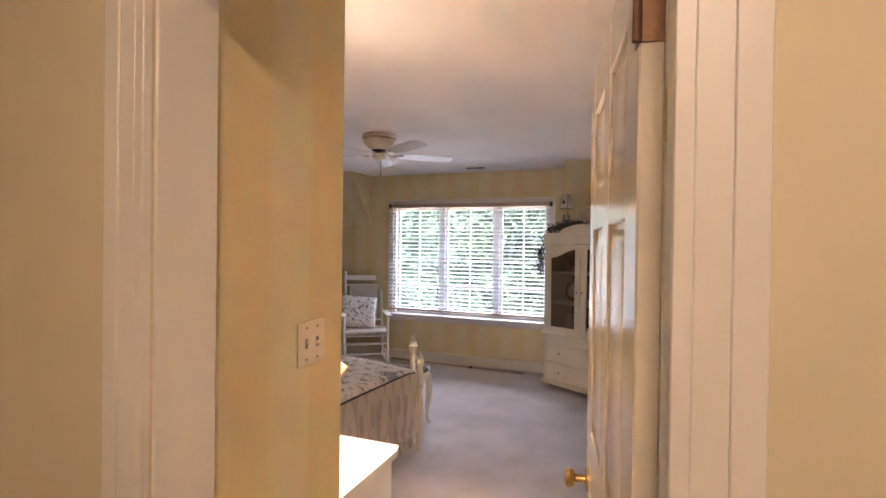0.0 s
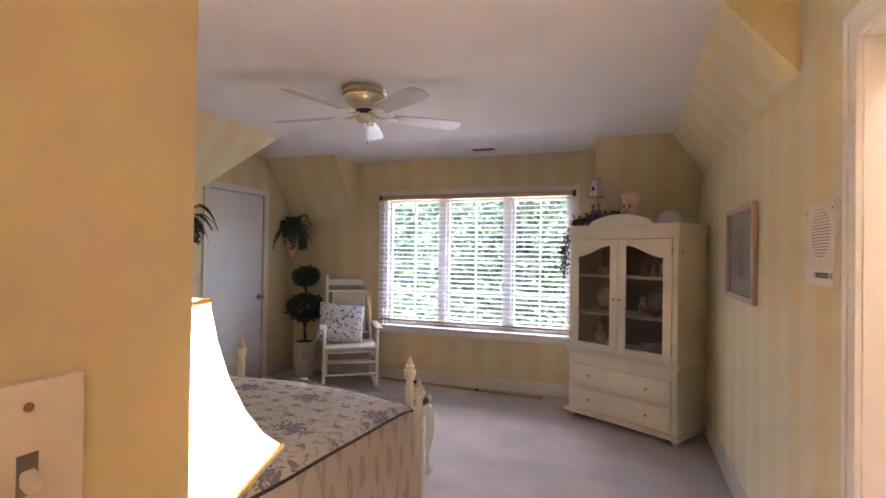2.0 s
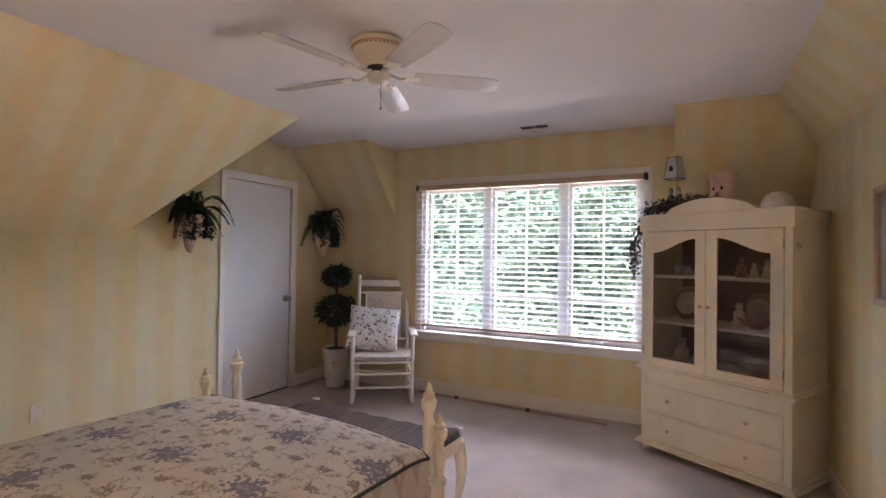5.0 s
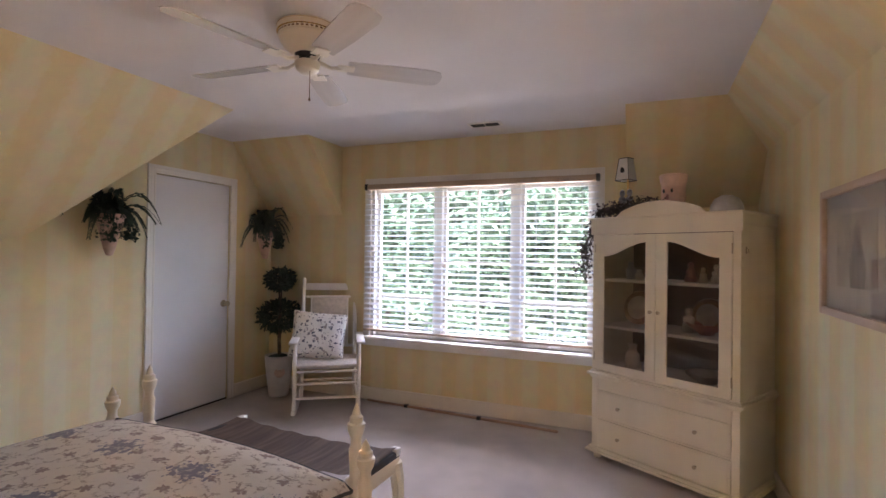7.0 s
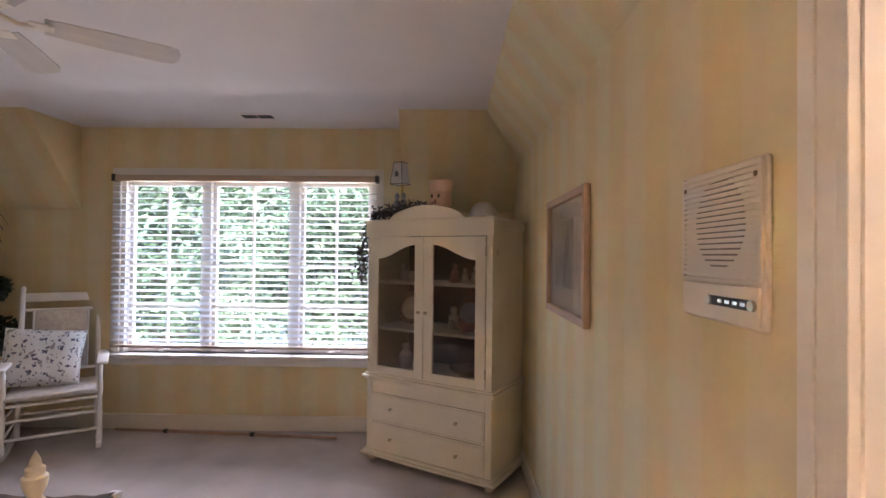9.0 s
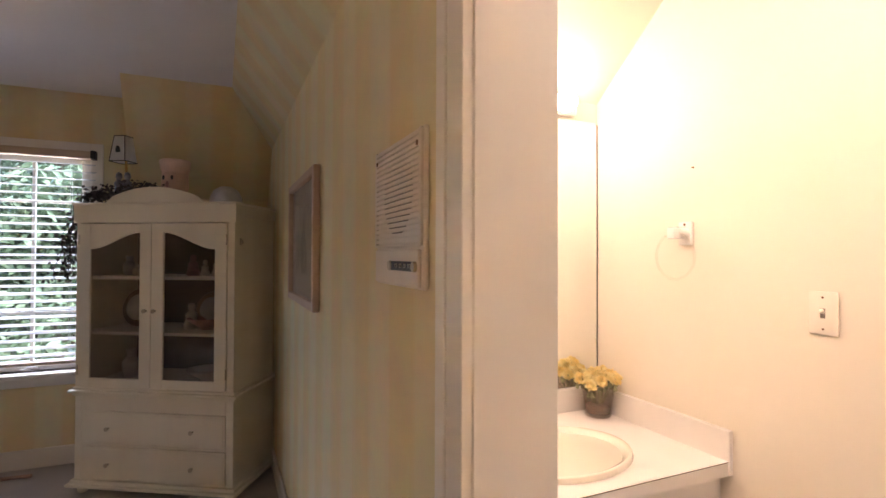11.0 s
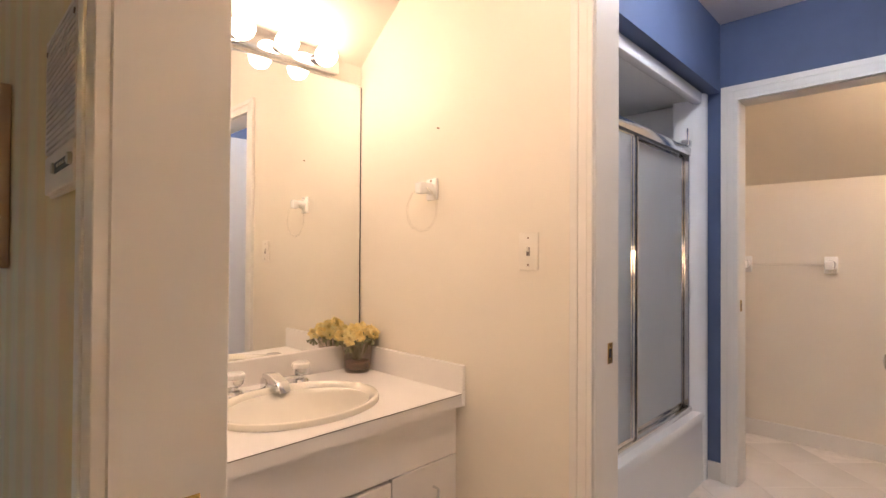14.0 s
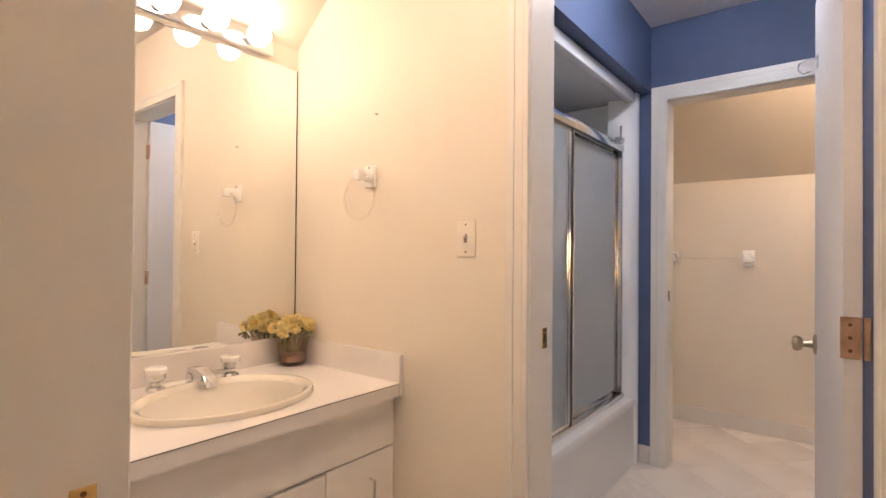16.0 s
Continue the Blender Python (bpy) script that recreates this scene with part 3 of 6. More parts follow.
d1 = tagged(new("door_1"), "closed flush white closet door", kind="structure")
part("slab", B(XL - 0.05, XL - 0.012, CD0 + 0.004, CD1 - 0.004, FZ + 0.014, DH - 0.006, r=0.002, seg=1), DOORWHITE, d1)
knob(d1, pose(XL - 0.012, 8.735, 0.90, 0, 90, 0), SATIN, "door_handle", "satin metal knob")
for z in (0.28, 0.98, 1.80):
    part("hinge", lathe(bmesh.new(), [(0.006, -0.045), (0.006, 0.045)], 8, pose(XL - 0.004, CD0 + 0.003, z)), BRONZE, d1)
# black strip fills the gap under the slab in place of its shade
part("floor_gap_shade", B(XL - 0.05, XL - 0.006, CD0, CD1, FZ, FZ + 0.014), BLACK, d1)


def panel_door(o, w, h, t, material):
    """Six raised panels between stiles and rails; the slab lies along +x from its hinge edge."""
    s, mid = 0.115, 0.10
    rails = ((0, 0.24), (0.86, 1.02), (1.58, 1.68), (h - 0.12, h))
    bm = bmesh.new()
    for x0, x1 in ((0, s), (w / 2 - mid / 2, w / 2 + mid / 2), (w - s, w)):
        box(bm, x0, x1, -t / 2, t / 2, 0, h, r=0.003, seg=1)
    for z0, z1 in rails:
        for x0, x1 in ((s, w / 2 - mid / 2), (w / 2 + mid / 2, w - s)):
            box(bm, x0 - 0.001, x1 + 0.001, -t / 2 + 0.0004, t / 2 - 0.0004, z0 + 0.0005, z1 - 0.0005, r=0.003, seg=1)
    part("door_frame", bm, material, o)
    for x0, x1 in ((s, w / 2 - mid / 2), (w / 2 + mid / 2, w - s)):
        for (a, z0), (z1, b) in zip(rails, rails[1:]):
            bm = bmesh.new()
            box(bm, x0 - 0.002, x1 + 0.002, -t / 2 + 0.011, t / 2 - 0.011, z0 - 0.002, z1 + 0.002)
            for sgn in (-1, 1):
                q = bmesh.new()
                e, dd = 0.045, 0.009
                lo = sgn * (t / 2 - 0.011)
                hi = sgn * (t / 2 - 0.011 + dd)
                vb = [q.verts.new((x, lo, z)) for x, z in ((x0 + 0.012, z0 + 0.012), (x1 - 0.012, z0 + 0.012), (x1 - 0.012, z1 - 0.012), (x0 + 0.012, z1 - 0.012))]
                vt = [q.verts.new((x, hi, z)) for x, z in ((x0 + e, z0 + e), (x1 - e, z0 + e), (x1 - e, z1 - e), (x0 + e, z1 - e))]
                q.faces.new(vt)
                for i in range(4):
                    q.faces.new((vb[i], vb[(i + 1) % 4], vt[(i + 1) % 4], vt[i]))
                join(bm, q)
            part("panel", bm, material, o, smooth=20)


GLOSS = mat("gloss_door_paint", (0.77, 0.70, 0.57), rough=0.16, vary=0.02, scale=2, bump=0.03, bump_scale=18)
d2 = tagged(new("door_2"), "open six-panel bedroom door in glossy cream paint", kind="structure")
_ang = math.degrees(math.atan2(0.789, -0.126))
d2.matrix_world = pose(-0.214, 3.992, -0.005, 0, 0, _ang)
panel_door(d2, 0.80, 2.02, 0.036, GLOSS)
knob(d2, pose(0.735, 0.018, 0.865, -90), BRASS, "door_handle", "polished brass knob")
knob(d2, pose(0.735, -0.018, 0.865, 90), BRASS, "door_handle", "polished brass knob")
part("latch", B(0.797, 0.803, -0.012, 0.012, 0.835, 0.895, r=0.001, seg=1), BRASS, d2)
for z in (0.22, 1.05, 1.875):
    bm = lathe(bmesh.new(), [(0.007, -0.05), (0.007, 0.05)], 10, pose(-0.005, 0.022, z))
    box(bm, -0.002, 0.03, 0.0175, 0.0195, z - 0.05, z + 0.05)
    box(bm, -0.0035, -0.0005, -0.016, 0.016, z - 0.05, z + 0.05)
    part("hinge", bm, BRONZE, d2, "dark bronze hinge")

COPPER = mat("copper_hinge", (0.58, 0.38, 0.26), rough=0.4, metal=0.8, vary=0.15, scale=30)
d3 = tagged(new("door_3"), "open flush white tub room door", kind="structure")
d3.matrix_world = pose(1.205, 5.144, 0.012, 0, 0, math.degrees(math.atan2(0.064, 0.72)))
part("slab", B(0, 0.72, -0.017, 0.017, 0, 2.02, r=0.002, seg=1), DOORWHITE, d3)
knob(d3, pose(0.665, 0.017, 0.875, -90), SATIN, "door_handle", "aged brass knob", 0.026)
knob(d3, pose(0.665, -0.017, 0.875, 90), SATIN, "door_handle", "aged brass knob", 0.026)
for z in (0.21, 0.99, 1.82):
    bm = B(-0.004, -0.0005, -0.013, 0.022, z - 0.045, z + 0.045, r=0.001, seg=1)
    lathe(bm, [(0.006, -0.045), (0.006, 0.045)], 8, pose(-0.004, -0.024, z))
    hg = part("hinge", bm, COPPER, d3, "copper-coloured hinge")
    for s in (-0.028, 0.0, 0.028):
        part("screw", lathe(bmesh.new(), [(0.004, 0), (0.004, 0.001), (0, 0.0014)], 8, pose(-0.004, 0.005, z + s, 0, -90, 0)), BRONZE, hg)


def robe_hook(m):
    o = thing("robe_hook", "bent chrome wire robe hook on the door", "hook", m, "robe hooks on the door")
    part("base", B(-0.012, 0.012, 0, 0.004, -0.02, 0.02, r=0.002, seg=1), CHROME, o)
    part("wire", tube(bmesh.new(), [(0, 0.004, 0.01), (0, 0.03, 0.012), (0, 0.05, 0.0), (0, 0.052, -0.02), (0, 0.04, -0.035), (0, 0.02, -0.03)], 0.0028), CHROME, o)


for z in (1.80, 2.0):
    robe_hook(d3.matrix_world @ pose(0.60 if z < 1.9 else 0.40, 0.017, z - 0.012))

# ---- ceiling fan ----
FANW = mat("fan_enamel", (0.80, 0.74, 0.64), rough=0.35, vary=0.02, scale=5)
BLADE = mat("fan_blade_paint", (0.76, 0.72, 0.69), rough=0.18, spec=0.7, coat=0.8, vary=0.04, scale=6, stretch=(0.3, 3, 3))
fan = thing("ceiling_fan", "white flush-mounted five-blade ceiling fan with a pull chain", "ceiling fan", pose(-2.298, 7.036, ZC))
part("motor_housing", lathe(bmesh.new(), [(0.10, 0), (0.138, -0.003), (0.142, -0.008), (0.142, -0.034), (0.136, -0.038), (0.136, -0.052), (0.130, -0.058), (0.128, -0.075), (0.112, -0.098), (0.082, -0.122), (0.07, -0.132), (0.0, -0.132)], 36), FANW, fan)
for z in (-0.010, -0.036):
    part("trim_ring", lathe(bmesh.new(), [(0.1405, z - 0.002), (0.1435, z), (0.1405, z + 0.002)], 36), BRASS, fan, "thin gilt band")
for k in range(40):
    part("vent_slot", box(bmesh.new(), 0.1345, 0.1368, -0.006, 0.006, -0.049, -0.042, m=pose(0, 0, 0, 0, 0, 9 * k)), BRONZE, fan)
part("rotor", lathe(bmesh.new(), [(0.06, -0.132), (0.052, -0.15), (0.058, -0.165)], 24), BLACK, fan, "dark rotor gap")
part("switch_cup", lathe(bmesh.new(), [(0.058, -0.165), (0.060, -0.175), (0.052, -0.205), (0.030, -0.222), (0.0, -0.224)], 24), FANW, fan)
part("pull_chain", lathe(tube(bmesh.new(), [(0.03, -0.02, -0.21), (0.03, -0.02, -0.345)], 0.0022, 5), [(0, -0.36), (0.006, -0.355), (0.004, -0.345), (0, -0.343)], 8, pose(0.03, -0.02, 0)), BRONZE, fan)
for k in range(5):
    a = pose(0, 0, 0, 0, 0, 39.6 + 72 * k)
    iron = part("blade_iron", box(tube(bmesh.new(), [(0.05, 0, -0.158), (0.11, 0.0, -0.182), (0.16, 0, -0.175)], 0.009), 0.14, 0.22, -0.04, 0.04, -0.179, -0.173, r=0.002, seg=1), FANW, fan)
    iron.matrix_local = a
    bm = bmesh.new()
    out = [(0.19, -0.052), (0.40, -0.064), (0.60, -0.068), (0.645, -0.055), (0.66, -0.02), (0.66, 0.02), (0.645, 0.055), (0.60, 0.068), (0.40, 0.064), (0.19, 0.052)]
    prism(bm, out, "z", -0.003, 0.003)
    bl = part("blade", bm, BLADE, iron)
    bl.matrix_local = pose(0, 0, -0.170, -12, 0, 0)

# ---- ceiling register ----
reg = thing("ceiling_vent", "flat metal ceiling register with dark slots", "vent", pose(-2.04, 8.99, ZC))
part("frame", B(-0.14, 0.14, -0.06, 0.06, -0.006, 0.0, r=0.002, seg=1), FANW, reg)
for k in range(2):
    for i in range(5):
        part("slat", B(-0.115 + 0.12 * k, -0.005 + 0.12 * k, -0.042 + i * 0.018, -0.03 + i * 0.018, -0.0085, -0.005), BLACK, reg)

# ---- armoire ----
ARM = thing("china_cabinet", "cream china cabinet with arched glass doors and two drawers", "cabinet", Matrix.Translation((-1.176, 8.806, 0)) @ pose(0, 0, 0, 0, 0, math.degrees(math.atan2(-0.505, 0.851))) @ Matrix.Translation((0, 0.03, 0)))
# local: x along the front, y into the corner
AW, AD = 0.985, 0.50
for x, y in ((0.03, 0.03), (AW - 0.03, 0.03), (0.03, AD - 0.03), (AW - 0.03, AD - 0.03)):
    part("foot", lathe(bmesh.new(), [(0.022, 0.0), (0.028, 0.008), (0.03, 0.025), (0.02, 0.045), (0.026, 0.06)], 14, pose(x, y, FZ)), WHITEWOOD, ARM)
part("plinth", box(B(-0.035, AW + 0.035, -0.035, AD + 0.01, FZ + 0.045, FZ + 0.065, r=0.008), -0.018, AW + 0.018, -0.018, AD, FZ + 0.063, FZ + 0.085, r=0.007), WHITEWOOD, ARM)
bm = bmesh.new()
for b in ((0, 0.02, 0, AD, 0.055, 0.55), (AW - 0.02, AW, 0, AD, 0.055, 0.55), (0.02, AW - 0.02, AD - 0.015, AD, 0.055, 0.55), (0.02, AW - 0.02, 0.005, AD - 0.015, 0.055, 0.07),
          (0.0, 0.045, -0.002, 0.02, 0.055, 0.55), (AW - 0.045, AW, -0.002, 0.02, 0.055, 0.55), (0.045, AW - 0.045, -0.001, 0.02, 0.462, 0.55), (0.045, AW - 0.045, -0.001, 0.02, 0.258, 0.272), (0.045, AW - 0.045, -0.001, 0.02, 0.055, 0.062)):
    part("front_rail" if b[3] == 0.02 else "lower_panel", B(*b, r=0.003, seg=1), WHITEWOOD, ARM)
for z0, z1 in ((0.274, 0.460), (0.064, 0.256)):
    dr = part("drawer", box(B(0.047, AW - 0.047, -0.006, 0.35, z0, z1, r=0.003, seg=1), 0.058, AW - 0.058, -0.010, -0.005, z0 + 0.012, z1 - 0.012, r=0.002, seg=1), WHITEWOOD, ARM)
    for x in (0.225, 0.745):
        part("drawer_knob", lathe(bmesh.new(), [(0.006, 0), (0.005, 0.012), (0.012, 0.018), (0.012, 0.024), (0, 0.028)], 12, pose(x, -0.010, (z0 + z1) / 2, 90)), SATIN, dr, "small metal knob")
part("waist_moulding", box(box(B(-0.012, AW + 0.012, -0.012, AD, 0.546, 0.565, r=0.005), -0.03, AW + 0.03, -0.03, AD + 0.005, 0.563, 0.583, r=0.008), -0.012, AW + 0.012, -0.012, AD, 0.58, 0.597, r=0.005), WHITEWOOD, ARM)
bm = bmesh.new()
for b in ((0.0, 0.02, 0, AD - 0.02, 0.595, 1.60), (AW - 0.02, AW, 0, AD - 0.02, 0.595, 1.60), (0.02, AW - 0.02, AD - 0.035, AD - 0.02, 0.595, 1.60), (0, 0.024, -0.003, 0.02, 0.595, 1.56), (AW - 0.042, AW, -0.003, 0.02, 0.595, 1.56), (0.02, AW - 0.02, 0.0, AD - 0.035, 0.595, 0.61), (0.02, AW - 0.02, 0.0, AD - 0.035, 1.585, 1.60)):
    part("front_stile" if b[3] == 0.02 else "upper_panel", B(*b, r=0.002, seg=1), WHITEWOOD, ARM)
# frieze with its arched crest
crest = [(-0.012, 1.558), (AW + 0.012, 1.558), (AW + 0.012, 1.668)]
for i in range(25):
    u = i / 24
    x = 0.80 - 0.62 * u
    s = math.sin(math.pi * u)
    crest.append((x, 1.668 + 0.085 * s ** 0.75 + (0.012 if 0.08 < u < 0.92 else 0)))
crest.append((-0.012, 1.668))
part("crest", prism(bmesh.new(), crest, "y", -0.014, 0.012), WHITEWOOD, ARM, smooth=25)
part("cornice", box(B(-0.010, AW + 0.006, 0.012, AD - 0.01, 1.598, 1.668, r=0.004), -0.02, AW + 0.014, -0.020, AD - 0.005, 1.662, 1.676, r=0.005), WHITEWOOD, ARM)


def arch(u):
    """Height of the glass's top edge: an S from the outer stile up to the middle."""
    return 1.405 + 0.095 * (3 * u * u - 2 * u ** 3)


for side in (0, 1):
    x0, x1 = (0.026, 0.480) if side == 0 else (0.484, 0.941)
    g0, g1 = (x0 + 0.072, x1 - 0.070)
    zb, zt, gz = 0.602, 1.553, 0.655
    bm = bmesh.new()
    n = 16
    f, bk = -0.014, 0.006
    top = [(g0 + (g1 - g0) * i / n, arch(i / n if side == 0 else 1 - i / n)) for i in range(n + 1)]
    box(bm, x0, g0, f, bk, zb, zt, r=0.002, seg=1)
    box(bm, g1, x1, f, bk, zb, zt, r=0.002, seg=1)
    box(bm, g0, g1, f + 0.0004, bk, zb + 0.0004, gz, r=0.001, seg=1)
    prism(bm, [(g0, zt - 0.0004), (g1, zt - 0.0004)] + top[::-1], "y", f + 0.0004, bk)
    dr = part("door", bm, WHITEWOOD, ARM)
    bm = bmesh.new()
    prism(bm, [(g0, gz), (g1, gz)] + top[::-1], "y", -0.005, -0.002)
    gp = part("glass", bm, DARKPANE, dr, smooth=0)
    gp.visible_shadow = False
    kx = x1 - 0.026 if side == 0 else x0 + 0.026
    part("door_knob", lathe(bmesh.new(), [(0.006, 0), (0.005, 0.012), (0.012, 0.018), (0.012, 0.024), (0, 0.028)], 12, pose(kx, -0.014, 1.05, 90)), SATIN, dr)
    hx = x0 - 0.001 if side == 0 else x1 + 0.002
    for z in (0.70, 1.46):
        part("hinge", lathe(bmesh.new(), [(0.004, -0.03), (0.004, 0.03)], 8, pose(hx, -0.016, z)), SATIN, dr)
part("side_hook", tube(B(AW, AW + 0.004, 0.05, 0.066, 1.43, 1.47, r=0.001, seg=1), [(AW + 0.004, 0.058, 1.46), (AW + 0.014, 0.058, 1.455), (AW + 0.014, 0.058, 1.435)], 0.003, 6), SATIN, ARM, "small metal hook")
# the closed interior's shade is put into this sheet's brown
part("back_shade_sheet", B(0.024, AW - 0.024, AD - 0.036, AD - 0.030, 0.605, 1.59), mat("shaded_cabinet_brown", (0.15, 0.095, 0.075), rough=0.7, vary=0.1, scale=8), ARM, "brown sheet at the back, darkened for the enclosed interior's shade")
for z in (0.91, 1.236):
    part("shelf", B(0.022, AW - 0.022, 0.03, AD - 0.04, z - 0.009, z + 0.009, r=0.002, seg=1), WHITEPAINT, ARM)

# what stands in and on the cabinet
CER = mat("cream_china", (0.84, 0.77, 0.68), rough=0.25, vary=0.15, scale=15, coat=0.4)
ROSE = mat("pink_china", (0.55, 0.27, 0.26), rough=0.4, vary=0.3, scale=20)
DKGREEN = mat("dark_silk_leaf", (0.012, 0.030, 0.016), rough=0.6, vary=0.4, scale=15, colour2=(0.03, 0.055, 0.03))
VINE = mat("dry_vine", (0.085, 0.065, 0.062), rough=0.8, vary=0.4, scale=25)
BLUECH = mat("blue_white_china", (0.62, 0.62, 0.64), rough=0.3, vary=0.1, scale=22, colour2=(0.40, 0.42, 0.50), coat=0.3)
TERRA = mat("pale_terracotta", (0.68, 0.47, 0.38), rough=0.8, vary=0.12, scale=12)
PEWTER = mat("pewter", (0.55, 0.53, 0.50), rough=0.3, metal=0.9, vary=0.1, scale=15)
AM = ARM.matrix_world


def vessel(name, label, cat, x, y, z, prof, material, seg=18, grp=""):
    o = thing(name, label, cat, AM @ pose(x, y, z), grp)
    part("body", lathe(bmesh.new(), prof, seg), material, o)
    return o


def jar(x, y, z, h, r, material, label):
    return vessel("jar", label, "jar", x, y, z, [(r * 0.8, 0), (r, h * 0.2), (r, h * 0.55), (r * 0.5, h * 0.75), (r * 0.62, h), (r * 0.5, h), (r * 0.4, h * 0.8), (0, h * 0.8)], material)


def figurine(x, y, z, h, material):
    o = tagged(link("figurine", lathe(bmesh.new(), [(h * 0.28, 0), (h * 0.30, h * 0.1), (h * 0.2, h * 0.4), (h * 0.24, h * 0.55), (h * 0.1, h * 0.68), (h * 0.15, h * 0.8), (h * 0.12, h * 0.95), (0, h)], 14), material), "small pale china figurine on a cabinet shelf", "figurine")
    o.matrix_world = AM @ pose(x, y, z)


BANDC = mat("brown_patterned_rim", (0.16, 0.09, 0.07), rough=0.35, vary=0.3, scale=60, colour2=(0.40, 0.28, 0.20), coat=0.3)


def plate(x, y, z, r, material, label):
    o = thing("plate", label, "plate", AM @ pose(x, y, z + r * 0.96, 78))
    part("dish", lathe(bmesh.new(), [(0, 0.008), (r * 0.6, 0.006), (r * 0.65, 0.002), (r, -0.016), (r, -0.012), (r * 0.66, 0.006), (r * 0.6, 0.010), (0, 0.012)], 32), material, o)
    part("rim_band", lathe(bmesh.new(), [(r * 0.74, 0.0055), (r * 0.96, -0.0075), (r * 0.96, -0.010), (r * 0.74, 0.003)], 32), BANDC, o, "patterned band round the rim")


S1, S2, S0 = 1.2455, 0.9195, 0.611
jar(0.16, 0.22, S1, 0.12, 0.035, BLUECH, "blue and white china jar on a cabinet shelf")
jar(0.25, 0.18, S1, 0.07, 0.03, CER, "small cream china jar on a cabinet shelf")
figurine(0.35, 0.2, S1, 0.10, CER)
for x, h in ((0.60, 0.13), (0.68, 0.10), (0.76, 0.12), (0.83, 0.11)):
    figurine(x, 0.2, S1, h, CER if h != 0.13 else ROSE)
plate(0.19, 0.27, S2, 0.125, CER, "cream display plate with a dark patterned rim")
plate(0.67, 0.29, S2, 0.115, BLUECH, "blue and white display plate leaning at the back")
vessel("bowl", "wide rose-coloured china bowl on a cabinet shelf", "bowl", 0.70, 0.2, S2, [(0.04, 0), (0.045, 0.01), (0.10, 0.05), (0.12, 0.07), (0.11, 0.07), (0.05, 0.02), (0, 0.02)], ROSE)
figurine(0.58, 0.22, S2, 0.16, CER)
jar(0.18, 0.22, S0, 0.17, 0.05, CER, "tall cream china jar on the cabinet floor")
jar(0.33, 0.2, S0, 0.11, 0.06, BLUECH, "round blue and white jar on the cabinet floor")
vessel("bowl", "shallow cream china bowl on the cabinet floor", "bowl", 0.70, 0.22, S0, [(0.05, 0), (0.055, 0.01), (0.12, 0.05), (0.13, 0.065), (0.12, 0.065), (0.05, 0.02), (0, 0.02)], CER)

T0 = 1.676
o = thing("figurine_lamp", "small china figurine lamp with a square pictured shade, on the cabinet", "lamp", AM @ pose(0.125, 0.20, T0) @ Matrix.Scale(1.22, 4))
part("base", lathe(bmesh.new(), [(0.05, 0), (0.05, 0.012), (0.03, 0.02), (0.02, 0.03)], 16), CER, o)
bm = bmesh.new()
for s in (-1, 1):
    lathe(bm, [(0.026, 0.015), (0.03, 0.05), (0.018, 0.09), (0.022, 0.12), (0.01, 0.135), (0.016, 0.15), (0.012, 0.17), (0, 0.178)], 12, pose(s * 0.024, 0, 0))
part("figure", bm, mat("blue_glazed_figure", (0.42, 0.40, 0.42), rough=0.3, vary=0.1, scale=30, colour2=(0.04, 0.045, 0.08), coat=0.3), o, "dark blue and white china figures")
part("stem", tube(bmesh.new(), [(0, 0.02, 0.02), (0, 0.02, 0.26)], 0.006), BRASS, o)
bm = bmesh.new()
va = [bm.verts.new((x, y, 0.225)) for x, y in ((-0.043, -0.043), (0.043, -0.043), (0.043, 0.043), (-0.043, 0.043))]
vb = [bm.verts.new((x, y, 0.36)) for x, y in ((-0.028, -0.028), (0.028, -0.028), (0.028, 0.028), (-0.028, 0.028))]
for i in range(4):
    bm.faces.new((va[i], va[(i + 1) % 4], vb[(i + 1) % 4], vb[i]))
bmesh.ops.solidify(bm, geom=bm.faces[:], thickness=0.003)
sh = part("shade", bm, mat("white_card_shade", (0.84, 0.82, 0.80), rough=0.7, vary=0.04, scale=14), o, "square white shade with dark edging")
for z, hw in ((0.227, 0.0442), (0.358, 0.0292)):
    ring = [(-hw, -hw, z), (hw, -hw, z), (hw, hw, z), (-hw, hw, z), (-hw, -hw, z)]
    for p, q in zip(ring, ring[1:]):
        part("edging", tube(bmesh.new(), [p, q], 0.0025, 6), BLACK, sh)
for s in (-1, 1):
    part("edging", tube(bmesh.new(), [(s * 0.044, -0.044, 0.227), (s * 0.029, -0.029, 0.358)], 0.002, 6), BLACK, sh)
part("picture_spot", lathe(bmesh.new(), [(0.014, 0), (0, 0.001)], 10, pose(0, -0.0385, 0.28, 97, 0, 0) @ Matrix.Diagonal((1, 1.8, 1, 1))), BLACK, sh, "dark printed motif")

o = thing("face_planter", "pale terracotta planter with a moulded round face", "planter", AM @ pose(0.49, 0.18, T0) @ Matrix.Diagonal((0.9, 0.9, 1.62, 1.0)))
part("body", lathe(bmesh.new(), [(0.05, 0), (0.065, 0.02), (0.085, 0.07), (0.08, 0.12), (0.092, 0.14), (0.098, 0.165), (0.088, 0.17), (0.08, 0.15), (0.06, 0.1), (0, 0.1)], 24), TERRA, o)
for x, z, r in ((-0.03, 0.10, 0.009), (0.03, 0.10, 0.009), (0, 0.075, 0.014)):
    part("feature", lathe(bmesh.new(), [(0, -r), (r * 0.7, -r * 0.7), (r, 0), (r * 0.7, r * 0.7), (0, r)], 10, pose(x, -0.078, z)), BLACK if r < 0.01 else ROSE, o)
o = thing("dome_lid", "dull silver metal dome beside the planter", "dome", AM @ pose(0.84, 0.15, T0) @ Matrix.Scale(1.1, 4))
